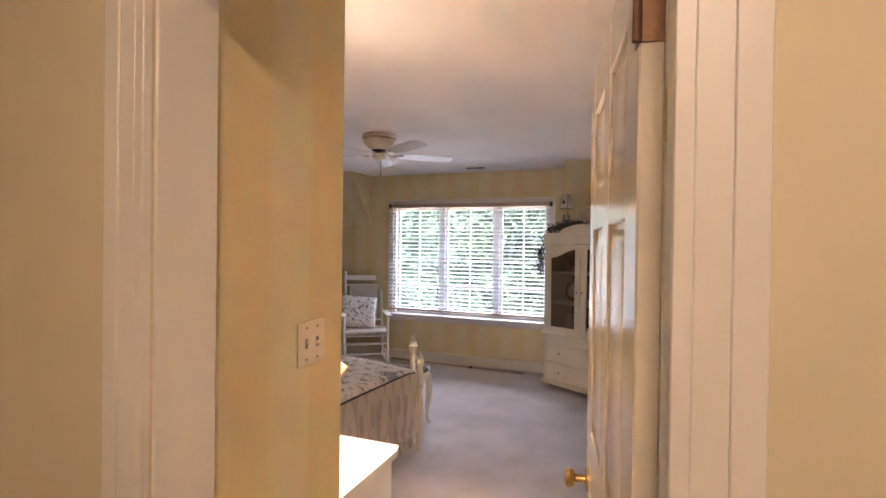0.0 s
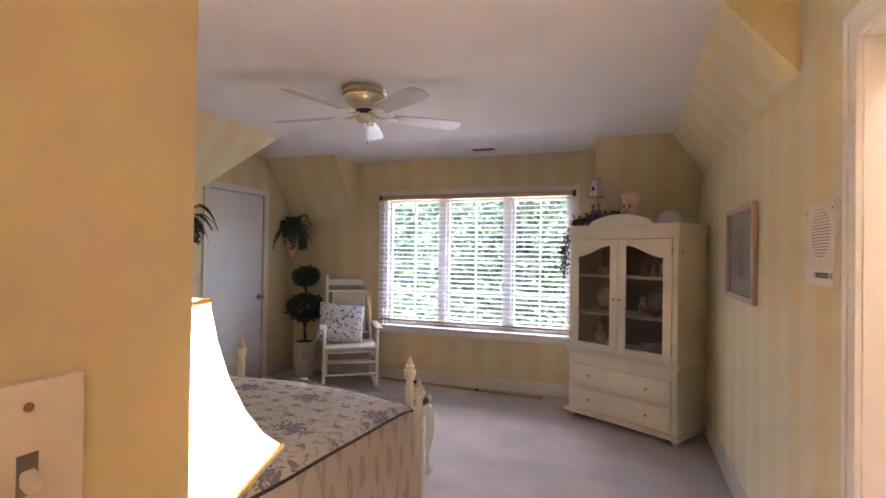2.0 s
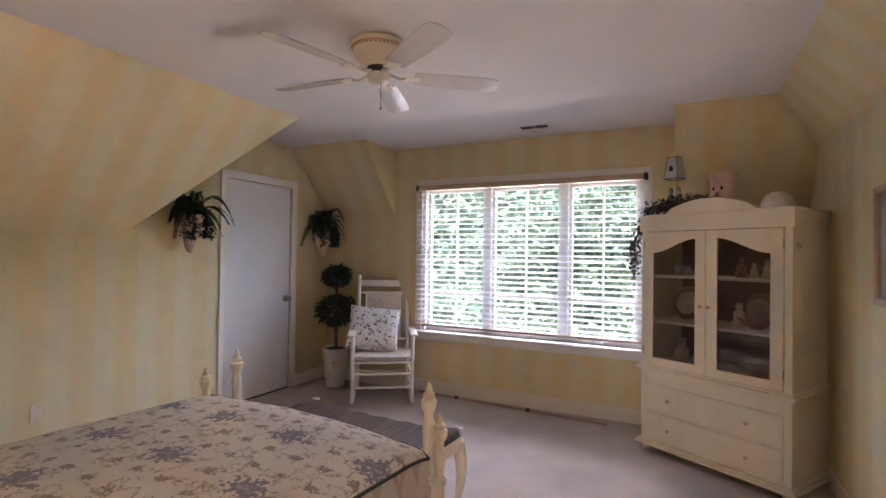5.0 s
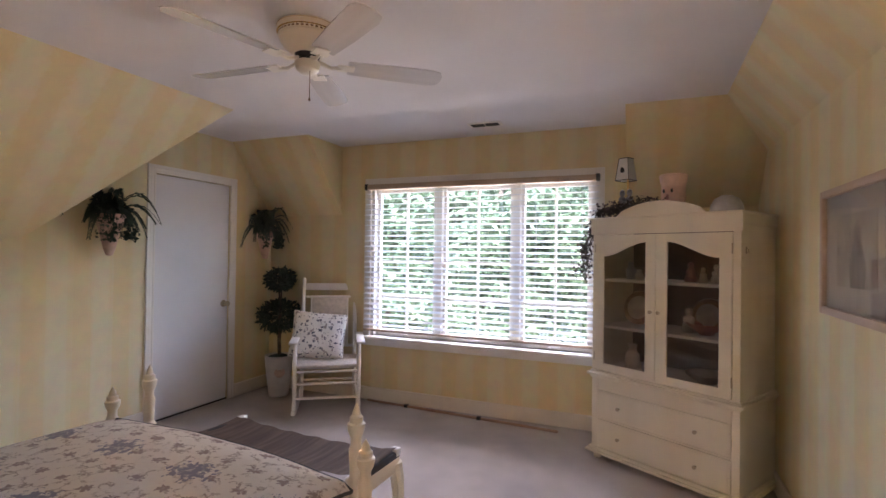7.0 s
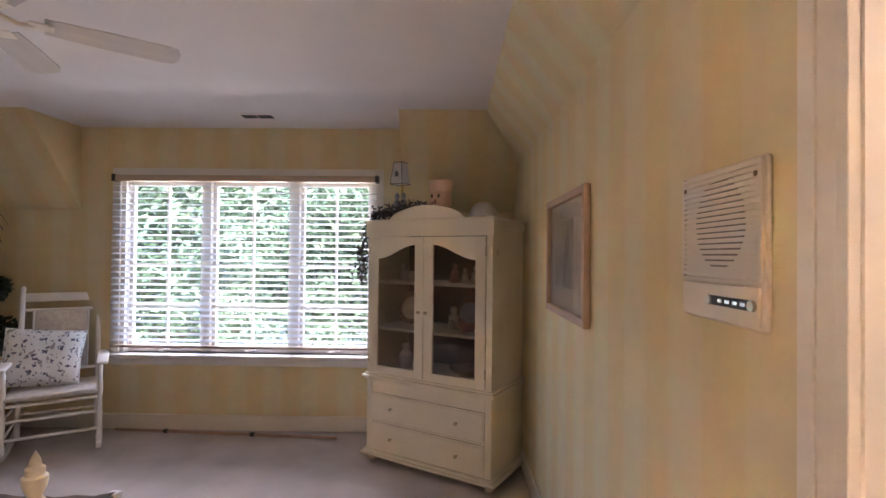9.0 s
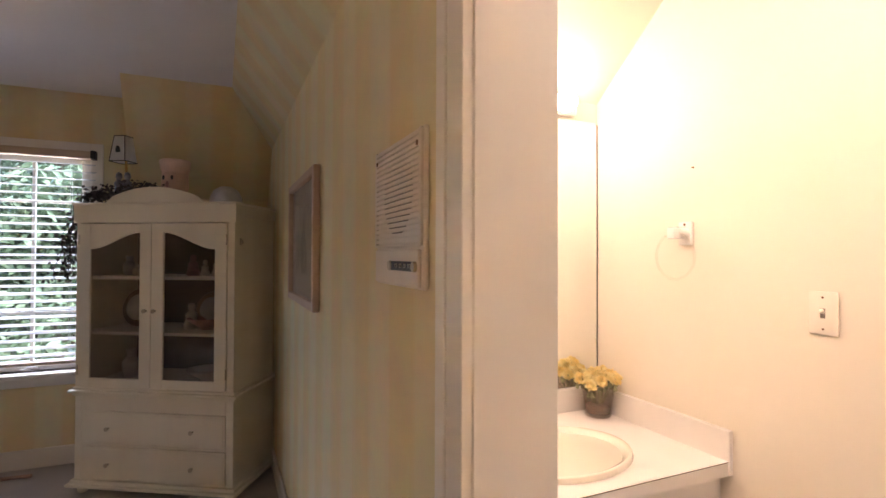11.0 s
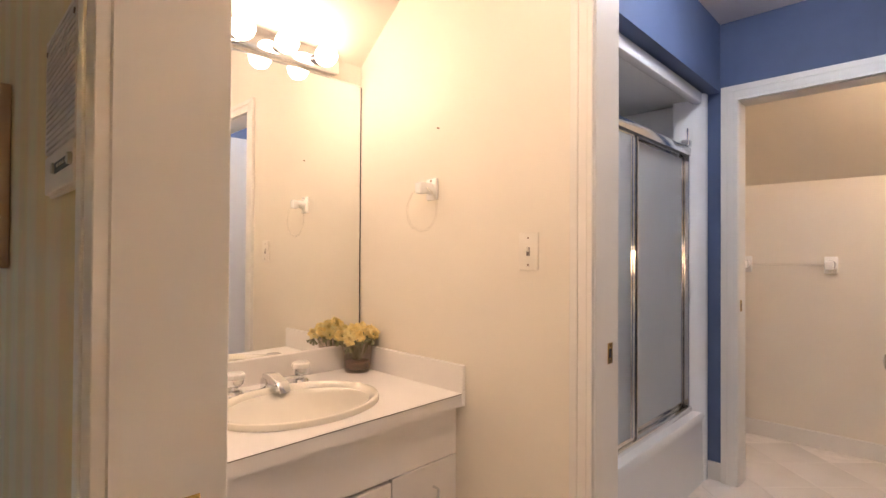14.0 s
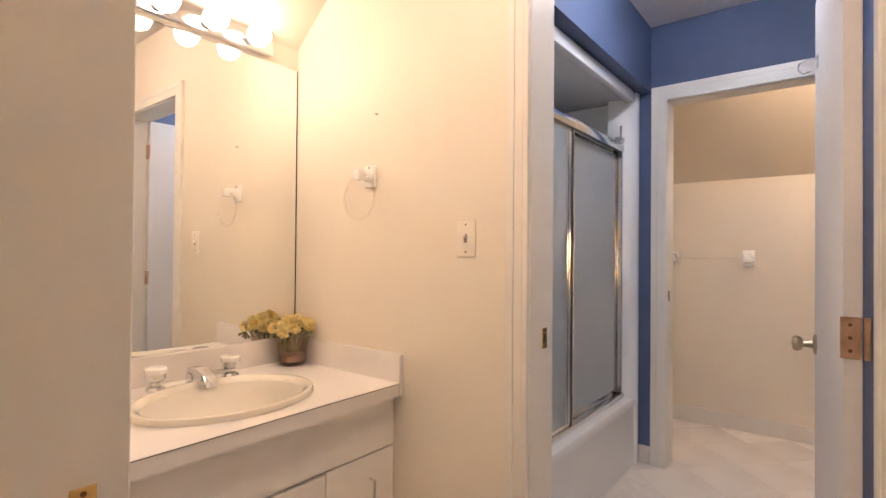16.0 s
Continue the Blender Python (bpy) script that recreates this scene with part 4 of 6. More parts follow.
part("dome", lathe(bmesh.new(), [(0.088, 0), (0.09, 0.006), (0.084, 0.012), (0.08, 0.04), (0.062, 0.075), (0.03, 0.095), (0, 0.10)], 26), PEWTER, o)


def leaf_mesh(verts, faces, c, m, s, w=0.4, bend=0.2):
    k = len(verts)
    for p in ((0, 0, 0), (w * s * 0.5, s * 0.45, bend * s * 0.3), (0, s, -bend * s * 0.3), (-w * s * 0.5, s * 0.45, bend * s * 0.3)):
        verts.append(c + m @ Vector(p))
    faces.append((k, k + 1, k + 2, k + 3))


def raw(name, verts, faces, material, parent):
    me = bpy.data.meshes.new(name)
    me.from_pydata(verts, [], faces)
    me.materials.append(material)
    o = new(name, me)
    o.parent = parent
    return o


rnd = random.Random(4)
o = thing("vine_garland", "dark dried vine garland trailing over the cabinet's edge", "garland", AM @ pose(0.0, 0, T0))
bm = bmesh.new()
paths = []
for k in range(14):
    p = [Vector((0.50 - 0.05 * k * 0.3, 0.05 + rnd.uniform(-0.02, 0.05), 0.09))]
    for i in range(9):
        x = 0.47 - (i + 1) * 0.066 + rnd.uniform(-0.02, 0.02)
        z = 0.02 + rnd.uniform(0, 0.07) + max(0, x - 0.22) * 0.16 if x > -0.02 else 0.02 - (abs(x) * 1.6) - rnd.uniform(0, 0.05)
        p.append(Vector((max(x, -0.13), 0.06 + rnd.uniform(-0.04, 0.06), z)))
    if k % 2 == 0:
        for i in range(4):
            q = p[-1] + Vector((rnd.uniform(-0.02, 0.02), rnd.uniform(-0.02, 0.01), -0.055))
            p.append(q)
    paths.append(p)
    tube(bm, p, 0.0025, 5)
part("stem", bm, VINE, o)
vs, fs = [], []
for p in paths:
    for q in p:
        for _ in range(5 if q.x < 0.22 else 2):
            leaf_mesh(vs, fs, q + Vector((rnd.gauss(0, 0.026), rnd.gauss(0, 0.018), rnd.gauss(0, 0.022))), Euler((rnd.uniform(-1.5, 1.5), rnd.uniform(-1.5, 1.5), rnd.uniform(0, 6.3))).to_matrix(), rnd.uniform(0.02, 0.04), 0.6)
raw("leaves", vs, fs, VINE, o)

# ---- rocking chair with its cushion ----
CH = thing("rocking_chair", "white painted rocking chair with woven seat in the window corner", "chair", pose(-3.40, 8.785, FZ, 0, 0, 34) @ Matrix.Scale(1.05, 4))
WOVEN = mat("white_woven_cord", (0.74, 0.68, 0.62), rough=0.8, vary=0.08, scale=30, bump=0.8, bump_scale=120)
turn = [(0.017, 0), (0.02, 0.06), (0.014, 0.09), (0.019, 0.2), (0.015, 0.33), (0.02, 0.36), (0.02, 0.42), (0.015, 0.46), (0.018, 0.54), (0.013, 0.57)]
for s in (-1, 1):
    bm = bmesh.new()
    pts = []
    for i in range(17):
        y = -0.12 + 0.98 * i / 16
        pts.append((s * 0.262, y, 0.016 + 0.115 * ((y - 0.24) / 0.62) ** 2 * 1.1))
    for a, b in zip(pts, pts[1:]):
        prism(bm, [(a[1], a[2] - 0.016), (b[1], b[2] - 0.016), (b[1], b[2] + 0.018), (a[1], a[2] + 0.018)], "x", s * 0.262 - 0.014, s * 0.262 + 0.014)
    part("rocker", bm, WHITEPAINT, CH)
    part("front_leg", lathe(bmesh.new(), turn, 12, pose(s * 0.262, 0.0, 0.035)), WHITEPAINT, CH)
    part("back_post", lathe(tube(bmesh.new(), [(s * 0.235, 0.40, 0.04), (s * 0.235, 0.42, 0.42), (s * 0.235, 0.50, 0.80), (s * 0.235, 0.565, 1.08)], 0, 10, [0.017, 0.019, 0.018, 0.015]), [(0.015, 0), (0.019, 0.02), (0.012, 0.04), (0, 0.045)], 10, pose(s * 0.235, 0.566, 1.078, -13)), WHITEPAINT, CH)
    part("arm", box(bmesh.new(), s * 0.275 - 0.035, s * 0.275 + 0.035, -0.07, 0.46, 0.600, 0.622, r=0.009), WHITEPAINT, CH)
    for z in (0.17, 0.29):
        part("side_stretcher", tube(bmesh.new(), [(s * 0.25, 0.0, z), (s * 0.237, 0.42, z)], 0.009), WHITEPAINT, CH)
for z in (0.145, 0.265, 0.365):
    part("front_stretcher", tube(bmesh.new(), [(-0.262, 0, z), (0.262, 0, z)], 0.011), WHITEPAINT, CH)
for z in (0.20, 0.30):
    part("back_stretcher", tube(bmesh.new(), [(-0.235, 0.415, z), (0.235, 0.415, z)], 0.010), WHITEPAINT, CH)
part("seat", box(bmesh.new(), -0.262, 0.262, -0.02, 0.43, 0.395, 0.425, r=0.013), WOVEN, CH, "woven cord seat")
lean = pose(0, 0.42, 0.42, -13)
for z0, z1 in ((0.60, 0.665), (0.525, 0.548), (0.07, 0.095)):
    part("back_rail", box(bmesh.new(), -0.225, 0.225, -0.012, 0.012, z0, z1, r=0.006, m=lean), WHITEPAINT, CH)
for s in (-1, 1):
    part("back_stile", tube(bmesh.new(), [lean @ Vector((s * 0.165, 0, 0.08)), lean @ Vector((s * 0.165, 0, 0.535))], 0.010), WHITEPAINT, CH)
part("back_panel", box(bmesh.new(), -0.158, 0.158, -0.009, 0.009, 0.09, 0.53, r=0.006, m=lean), WOVEN, CH, "woven cord back panel")


def print_cloth(name, ground, spots, scale, share=0.28, second=None, bump=0.25):
    """Printed cloth: small leafy marks, warped so that none repeats, over a soft ground."""
    m = mat(name, ground, rough=0.85, vary=0.03, scale=4, spec=0.15)
    nt = m.node_tree
    b = nt.nodes["Principled BSDF"]
    tc = nt.nodes.new("ShaderNodeTexCoord")
    nz = nt.nodes.new("ShaderNodeTexNoise")
    nz.inputs["Scale"].default_value = scale * 1.1
    nz.inputs["Detail"].default_value = 3
    nt.links.new(tc.outputs["Object"], nz.inputs["Vector"])
    mixv = nt.nodes.new("ShaderNodeMix")
    mixv.data_type = "VECTOR"
    mixv.inputs[0].default_value = 0.07
    nt.links.new(tc.outputs["Object"], mixv.inputs[4])
    nt.links.new(nz.outputs["Color"], mixv.inputs[5])
    col = None
    for k, (sc, sh, c) in enumerate(((scale, share, spots),) + (((scale * 0.62, share * 0.8, second),) if second else ())):
        vo = nt.nodes.new("ShaderNodeTexVoronoi")
        vo.inputs["Scale"].default_value = sc
        nt.links.new(mixv.outputs[1], vo.inputs["Vector"])
        mr = nt.nodes.new("ShaderNodeMapRange")
        mr.inputs[1].default_value, mr.inputs[2].default_value = sh, sh + 0.06
        mr.inputs[3].default_value, mr.inputs[4].default_value = 1.0, 0.0
        nt.links.new(vo.outputs["Distance"], mr.inputs[0])
        mx = nt.nodes.new("ShaderNodeMix")
        mx.data_type = "RGBA"
        nt.links.new(mr.outputs[0], mx.inputs[0])
        if col is None:
            mx.inputs[6].default_value = (*ground, 1)
        else:
            nt.links.new(col, mx.inputs[6])
        mx.inputs[7].default_value = (*c, 1)
        col = mx.outputs[2]
    nt.links.new(col, b.inputs["Base Color"])
    return m


CUSH = print_cloth("leaf_print_cotton", (0.78, 0.77, 0.76), (0.12, 0.13, 0.18), 30, 0.27, (0.36, 0.33, 0.34))


def pillow(bm, w, h, t, m=None, n=18, seed=1):
    """A stuffed square with pinched corners."""
    rows = []
    for sgn in (1, -1):
        grid = []
        for i in range(n + 1):
            line = []
            for j in range(n + 1):
                u, v = 2 * i / n - 1, 2 * j / n - 1
                e = (1 - u ** 4) * (1 - v ** 4)
                sx = 1 - 0.07 * (1 - abs(v)) * abs(u) ** 3
                sy = 1 - 0.07 * (1 - abs(u)) * abs(v) ** 3
                z = sgn * t / 2 * max(e, 0) ** 0.42 + 0.008 * noise.noise((u * 2.3 + seed, v * 2.3, sgn * 3.0)) * e
                p = Vector((u * w / 2 * sx, v * h / 2 * sy, z))
                line.append(bm.verts.new(m @ p if m is not None else p))
            grid.append(line)
        for i in range(n):
            for j in range(n):
                q = (grid[i][j], grid[i + 1][j], grid[i + 1][j + 1], grid[i][j + 1])
                bm.faces.new(q if sgn > 0 else q[::-1])
    bmesh.ops.remove_doubles(bm, verts=bm.verts[:], dist=0.0008)
    return bm


o = thing("cushion", "square white cushion printed with small dark leaves, on the rocking chair", "cushion", CH.matrix_world @ pose(-0.05, 0.275, 0.428))
CUSHION_TILT = pose(-0.035, 0.015, 0.195, 68, 0, 4) @ pose(0, 0, 0, 0, 0, -7)
part("cover", pillow(bmesh.new(), 0.48, 0.42, 0.16, CUSHION_TILT), CUSH, o)
part("ruffle", tube(bmesh.new(), [CUSHION_TILT @ Vector((p[0] * 1.14, p[1] * 1.05, p[2])) for p in ((-0.19, -0.19, 0), (0, -0.187, 0), (0.19, -0.19, 0), (0.187, 0, 0), (0.19, 0.19, 0), (0, 0.187, 0), (-0.19, 0.19, 0), (-0.187, 0, 0), (-0.19, -0.19, 0))], 0.006, 6), CUSH, o)

# ---- topiary and wall plants ----
POT = mat("white_glazed_pot", (0.66, 0.60, 0.56), rough=0.45, vary=0.06, scale=8)
o = thing("topiary", "double-ball silk topiary in a tall white pot with a round emblem", "plant", pose(-4.20, 9.10, FZ))
part("pot", lathe(bmesh.new(), [(0.085, 0), (0.095, 0.01), (0.125, 0.25), (0.135, 0.36), (0.138, 0.40), (0.122, 0.40), (0.115, 0.35), (0, 0.35)], 28), POT, o)
part("emblem", lathe(bmesh.new(), [(0.05, 0), (0.046, 0.006), (0.03, 0.004), (0.026, 0.008), (0, 0.008)], 20, pose(0.085, -0.088, 0.25, 84, 0, 44)), TERRA, o, "round relief emblem")
part("moss", lathe(bmesh.new(), [(0.118, 0.36), (0.10, 0.39), (0.05, 0.405), (0, 0.41)], 16), DKGREEN, o)
bm = bmesh.new()
for k in range(3):
    tube(bm, [(0.012 * math.cos(k * 2.1 + z * 7), 0.012 * math.sin(k * 2.1 + z * 7), z) for z in [0.38 + 0.08 * i for i in range(11)]], 0.008, 6)
part("trunk", bm, BARK, o)


def ball(o, cz, r, n, seed):
    rnd = random.Random(seed)
    vs, fs = [], []
    for i in range(n):
        d = Vector((rnd.gauss(0, 1), rnd.gauss(0, 1), rnd.gauss(0, 1))).normalized()
        rr = r * rnd.uniform(0.55, 1.06)
        c = Vector((0, 0, cz)) + Vector((d.x * rr * 1.08, d.y * rr * 1.08, d.z * rr * 0.8))
        m = d.to_track_quat("Y", "Z").to_matrix() @ Euler((rnd.uniform(-0.9, 0.9), rnd.uniform(-1.5, 1.5), rnd.uniform(-0.9, 0.9))).to_matrix()
        leaf_mesh(vs, fs, c, m, rnd.uniform(0.03, 0.055), 0.6)
    raw("foliage", vs, fs, DKGREEN, o)


ball(o, 0.785, 0.185, 1500, 2)
ball(o, 1.155, 0.125, 800, 3)


def wall_planter(y, zc, seed, label, spread, y_max=9.0, a0=-1.6, a1=1.6):
    rnd = random.Random(seed)
    o = thing("wall_planter", label, "plant", pose(XL, y, zc), "wall planters")
    bm = lathe(bmesh.new(), [(0, -0.23), (0.018, -0.225), (0.03, -0.19), (0.055, -0.08), (0.085, 0.0), (0.092, 0.01), (0.08, 0.01), (0, -0.01)], 18, pose(0.095, 0, 0) @ Matrix.Scale(1.28, 4))
    for v in bm.verts:
        v.co.x = max(v.co.x, 0.001)
    part("pocket", bm, TERRA, o, "pale pink cone-shaped wall pocket")
    bm = bmesh.new()
    vs, fs = [], []
    for k in range(34):
        long = k < 15
        a = a0 + (a1 - a0) * k / 14 + rnd.uniform(-0.12, 0.12) if long else rnd.uniform(a0, a1)
        l = (rnd.uniform(0.27, 0.36) if long else rnd.uniform(0.10, 0.20)) * spread
        d = Vector((max(math.cos(a) * 0.8, -0.05) + 0.1, math.sin(a), 0))
        lift = rnd.uniform(0.06, 0.32) if long else rnd.uniform(0.05, 0.16)
        p = []
        for i in range(9):
            u = i / 8
            p.append(Vector((0.07, 0, 0)) + d * l * u + Vector((0, 0, lift * math.sin(u * 2.0) - (0.17 if long else 0.10) * u ** 3 * (1 if k % 3 else 1.6))))
            p[-1].x = max(p[-1].x, 0.012)
            p[-1].y = min(p[-1].y, y_max)
        tube(bm, p, 0, 5, [0.003 - 0.0002 * i for i in range(9)])
        for i in range(1, 9):
            t = (p[i] - p[i - 1]).normalized()
            sv = t.cross(Vector((0, 0, 1))).normalized()
            for w in range(4):
                c = p[i - 1].lerp(p[i], w / 4)
                for s in (-1, 1):
                    ln = 0.048 * math.sin(min(1, (i + w / 4) / 8.2) * 2.9) * spread + 0.012
                    tip = c + (sv * s * 0.8 + t * 0.75 + Vector((0, 0, -0.12))).normalized() * ln
                    wd = t * 0.012
                    q = len(vs)
                    for e in (c - wd, c.lerp(tip, 0.5) - wd * 0.9 + Vector((0, 0, 0.004)), tip, c.lerp(tip, 0.5) + wd * 1.3 + Vector((0, 0, 0.004))):
                        vs.append(Vector((max(e.x, 0.006), min(e.y, y_max), e.z)))
                    fs.append((q, q + 1, q + 2, q + 3))
    # small-leaved trailing stems in front
    for k in range(11):
        y0 = rnd.uniform(-0.16, 0.20) * spread
        p = [Vector((0.13, y0 * 0.4, 0.02)), Vector((0.17, y0 * 0.8, -0.02))]
        for i in range(4):
            p.append(p[-1] + Vector((rnd.uniform(-0.01, 0.01), rnd.uniform(-0.015, 0.02), -0.035)))
        tube(bm, p, 0.0016, 4)
        for q0 in p:
            for _ in range(5):
                leaf_mesh(vs, fs, q0 + Vector((rnd.gauss(0, 0.012), rnd.gauss(0, 0.014), rnd.gauss(0, 0.01))), Euler((rnd.uniform(-1.5, 1.5), rnd.uniform(-1.5, 1.5), rnd.uniform(0, 6.3))).to_matrix(), rnd.uniform(0.024, 0.036), 0.85)
    part("stem", bm, DKGREEN, o)
    raw("frond", vs, fs, DKGREEN, o)
    return o


wall_planter(7.56, 1.65, 5, "dark green silk fern in a pale pink wall pocket", 1.0)
wall_planter(9.17, 1.62, 9, "dark green silk fern in a wall pocket over the topiary", 1.1, 0.18, -1.6, 0.5)

# ---- bed ----
BED = thing("bed", "double bed with turned cream posts under a floral quilt", "bed", pose(-1.742, 6.535, 0, 0, 0, -4.8))
BW, BL, BZ = 1.39, 1.90, 0.625


def quilt_cloth():
    """Quilt print: large slate-blue sprays in staggered rows, small taupe leaves and fine vines between them."""
    m = mat("floral_quilt", (0.66, 0.57, 0.47), rough=0.9, vary=0.02, scale=3, spec=0.1)
    nt = m.node_tree
    b = nt.nodes["Principled BSDF"]
    L = nt.links
    tc = nt.nodes.new("ShaderNodeTexCoord")

    def node(kind, **kw):
        n = nt.nodes.new(kind)
        for k, v in kw.items():
            if k == "op":
                n.operation = v
        return n

    def math_(op, a, b_=None, c=None):
        n = node("ShaderNodeMath", op=op)
        for i, v in enumerate((a, b_, c)):
            if v is None:
                continue
            if isinstance(v, (int, float)):
                n.inputs[i].default_value = v
            else:
                L.new(v, n.inputs[i])
        return n.outputs[0]
    nz = node("ShaderNodeTexNoise")
    nz.inputs["Scale"].default_value = 60
    nz.inputs["Detail"].default_value = 4
    L.new(tc.outputs["Object"], nz.inputs["Vector"])
    sep = node("ShaderNodeSeparateXYZ")
    L.new(tc.outputs["Object"], sep.inputs[0])

    def sprays(pu, pv, ou, ov, ru, rv, rough):
        u = math_("DIVIDE", sep.outputs[0], pu)
        v = math_("ADD", math_("DIVIDE", sep.outputs[1], pv), ov)
        row = math_("FLOOR", v)
        u = math_("ADD", math_("ADD", u, math_("MULTIPLY", row, 0.5)), ou)
        fu = math_("SUBTRACT", math_("FRACT", u), 0.5)
        fv = math_("SUBTRACT", math_("FRACT", v), 0.5)
        du = math_("MULTIPLY", fu, pu / ru)
        dv = math_("MULTIPLY", fv, pv / rv)
        d = math_("SQRT", math_("ADD", math_("MULTIPLY", du, du), math_("MULTIPLY", dv, dv)))
        ang = math_("ARCTAN2", dv, du)
        pet = math_("MULTIPLY", math_("SINE", math_("MULTIPLY", ang, 7.0)), 0.22)
        d = math_("ADD", math_("ADD", d, pet), math_("MULTIPLY", math_("SUBTRACT", nz.outputs["Fac"], 0.5), rough))
        mr = node("ShaderNodeMapRange")
        mr.inputs[1].default_value, mr.inputs[2].default_value = 0.85, 1.0
        mr.inputs[3].default_value, mr.inputs[4].default_value = 1, 0
        L.new(d, mr.inputs[0])
        return mr.outputs[0]

    def over(fac, base, colour):
        mx = node("ShaderNodeMix")
        mx.data_type = "RGBA"
        L.new(fac, mx.inputs[0])
        if isinstance(base, tuple):
            mx.inputs[6].default_value = (*base, 1)
        else:
            L.new(base, mx.inputs[6])
        mx.inputs[7].default_value = (*colour, 1)
        return mx.outputs[2]
    vo = node("ShaderNodeTexVoronoi")
    vo.feature = "DISTANCE_TO_EDGE"
    vo.inputs["Scale"].default_value = 17
    mixv = node("ShaderNodeMix")
    mixv.data_type = "VECTOR"
    mixv.inputs[0].default_value = 0.05
    L.new(tc.outputs["Object"], mixv.inputs[4])
    L.new(nz.outputs["Color"], mixv.inputs[5])
    L.new(mixv.outputs[1], vo.inputs["Vector"])
    vine = node("ShaderNodeMapRange")
    vine.inputs[1].default_value, vine.inputs[2].default_value = 0.03, 0.08
    vine.inputs[3].default_value, vine.inputs[4].default_value = 1.0, 0
    L.new(vo.outputs["Distance"], vine.inputs[0])
    gaps = node("ShaderNodeTexNoise")
    gaps.inputs["Scale"].default_value = 22
    L.new(tc.outputs["Object"], gaps.inputs["Vector"])
    keep = node("ShaderNodeMapRange")
    keep.inputs[1].default_value, keep.inputs[2].default_value = 0.46, 0.56
    L.new(gaps.outputs["Fac"], keep.inputs[0])
    c = over(math_("MULTIPLY", vine.outputs[0], keep.outputs[0]), (0.90, 0.84, 0.75), (0.50, 0.42, 0.35))
    c = over(sprays(0.135, 0.12, 0.2, 0.3, 0.026, 0.018, 2.4), c, (0.44, 0.35, 0.31))
    c = over(sprays(0.42, 0.36, 0.1, 0.1, 0.078, 0.058, 3.2), c, (0.33, 0.32, 0.37))
    fine = node("ShaderNodeMapRange")
    fine.inputs[1].default_value, fine.inputs[2].default_value = 0.50, 0.60
    L.new(nz.outputs["Fac"], fine.inputs[0])
    c = over(math_("MULTIPLY", fine.outputs[0], 0.42), c, (0.90, 0.85, 0.76))
    L.new(c, b.inputs["Base Color"])
    n2 = node("ShaderNodeTexNoise")
    n2.inputs["Scale"].default_value = 14
    L.new(tc.outputs["Object"], n2.inputs["Vector"])
    bp = node("ShaderNodeBump")
    bp.inputs["Strength"].default_value = 0.35
    bp.inputs["Distance"].default_value = 0.012
    L.new(n2.outputs["Fac"], bp.inputs["Height"])
    L.new(bp.outputs["Normal"], b.inputs["Normal"])
    return m


def side_cloth():
    """Bedspread side: beige ground with tall damask-like scrolls that hang in rows."""
    m = mat("scroll_bedspread", (0.60, 0.47, 0.35), rough=0.9, vary=0.03, scale=3, spec=0.1)
    nt = m.node_tree
    b = nt.nodes["Principled BSDF"]
    tc = nt.nodes.new("ShaderNodeTexCoord")
    mp = nt.nodes.new("ShaderNodeMapping")
    mp.inputs["Scale"].default_value = (9.0, 9.0, 2.6)
    nt.links.new(tc.outputs["Object"], mp.inputs["Vector"])
    vo = nt.nodes.new("ShaderNodeTexVoronoi")
    vo.inputs["Scale"].default_value = 1.0
    vo.inputs["Randomness"].default_value = 0.25
    nt.links.new(mp.outputs[0], vo.inputs["Vector"])
    sn = nt.nodes.new("ShaderNodeMath")
    sn.operation = "SINE"
    mu = nt.nodes.new("ShaderNodeMath")
    mu.operation = "MULTIPLY"
    mu.inputs[1].default_value = 13
    nt.links.new(vo.outputs["Distance"], mu.inputs[0])
    nt.links.new(mu.outputs[0], sn.inputs[0])
    mr = nt.nodes.new("ShaderNodeMapRange")
    mr.inputs[1].default_value, mr.inputs[2].default_value = 0.35, 0.8
    mr.inputs[4].default_value = 0.75
    nt.links.new(sn.outputs[0], mr.inputs[0])
    mx = nt.nodes.new("ShaderNodeMix")
    mx.data_type = "RGBA"
    mx.inputs[6].default_value = (0.88, 0.78, 0.68, 1)
    mx.inputs[7].default_value = (0.66, 0.55, 0.46, 1)
    nt.links.new(mr.outputs[0], mx.inputs[0])
    nt.links.new(mx.outputs[2], b.inputs["Base Color"])
    return m


QUILT = quilt_cloth()
SPREAD = side_cloth()
PIPE = mat("dark_trim_cord", (0.045, 0.05, 0.05), rough=0.8, vary=0.2, scale=30)
LACE = mat("ecru_lace", (0.68, 0.60, 0.50), rough=0.9, vary=0.15, scale=60, bump=0.5, bump_scale=180)


def top_z(x, y):
    """Height of the made-up bed, with a pillow hump at the head; x 0 at the near side, y 0 at the foot."""
    z = BZ + 0.035 * math.sin(math.pi * min(max(-x / BW, 0), 1)) + 0.006 * noise.noise((x * 4, y * 4, 0))
    u = (-y - 1.22) / 0.30
    if u > 0:
        h = min(u, 1.0)
        h = h * h * (3 - 2 * h)
        ex = min(max((-x) / 0.12, 0), 1) * min(max((x + BW) / 0.12, 0), 1)
        gap = 1 - 0.55 * math.exp(-((x + BW / 2) / 0.07) ** 2)
        z += 0.15 * h * (0.35 + 0.65 * ex) * gap
    if y > -0.10:
        z -= 0.022 * ((y + 0.10) / 0.16) ** 2
    return z


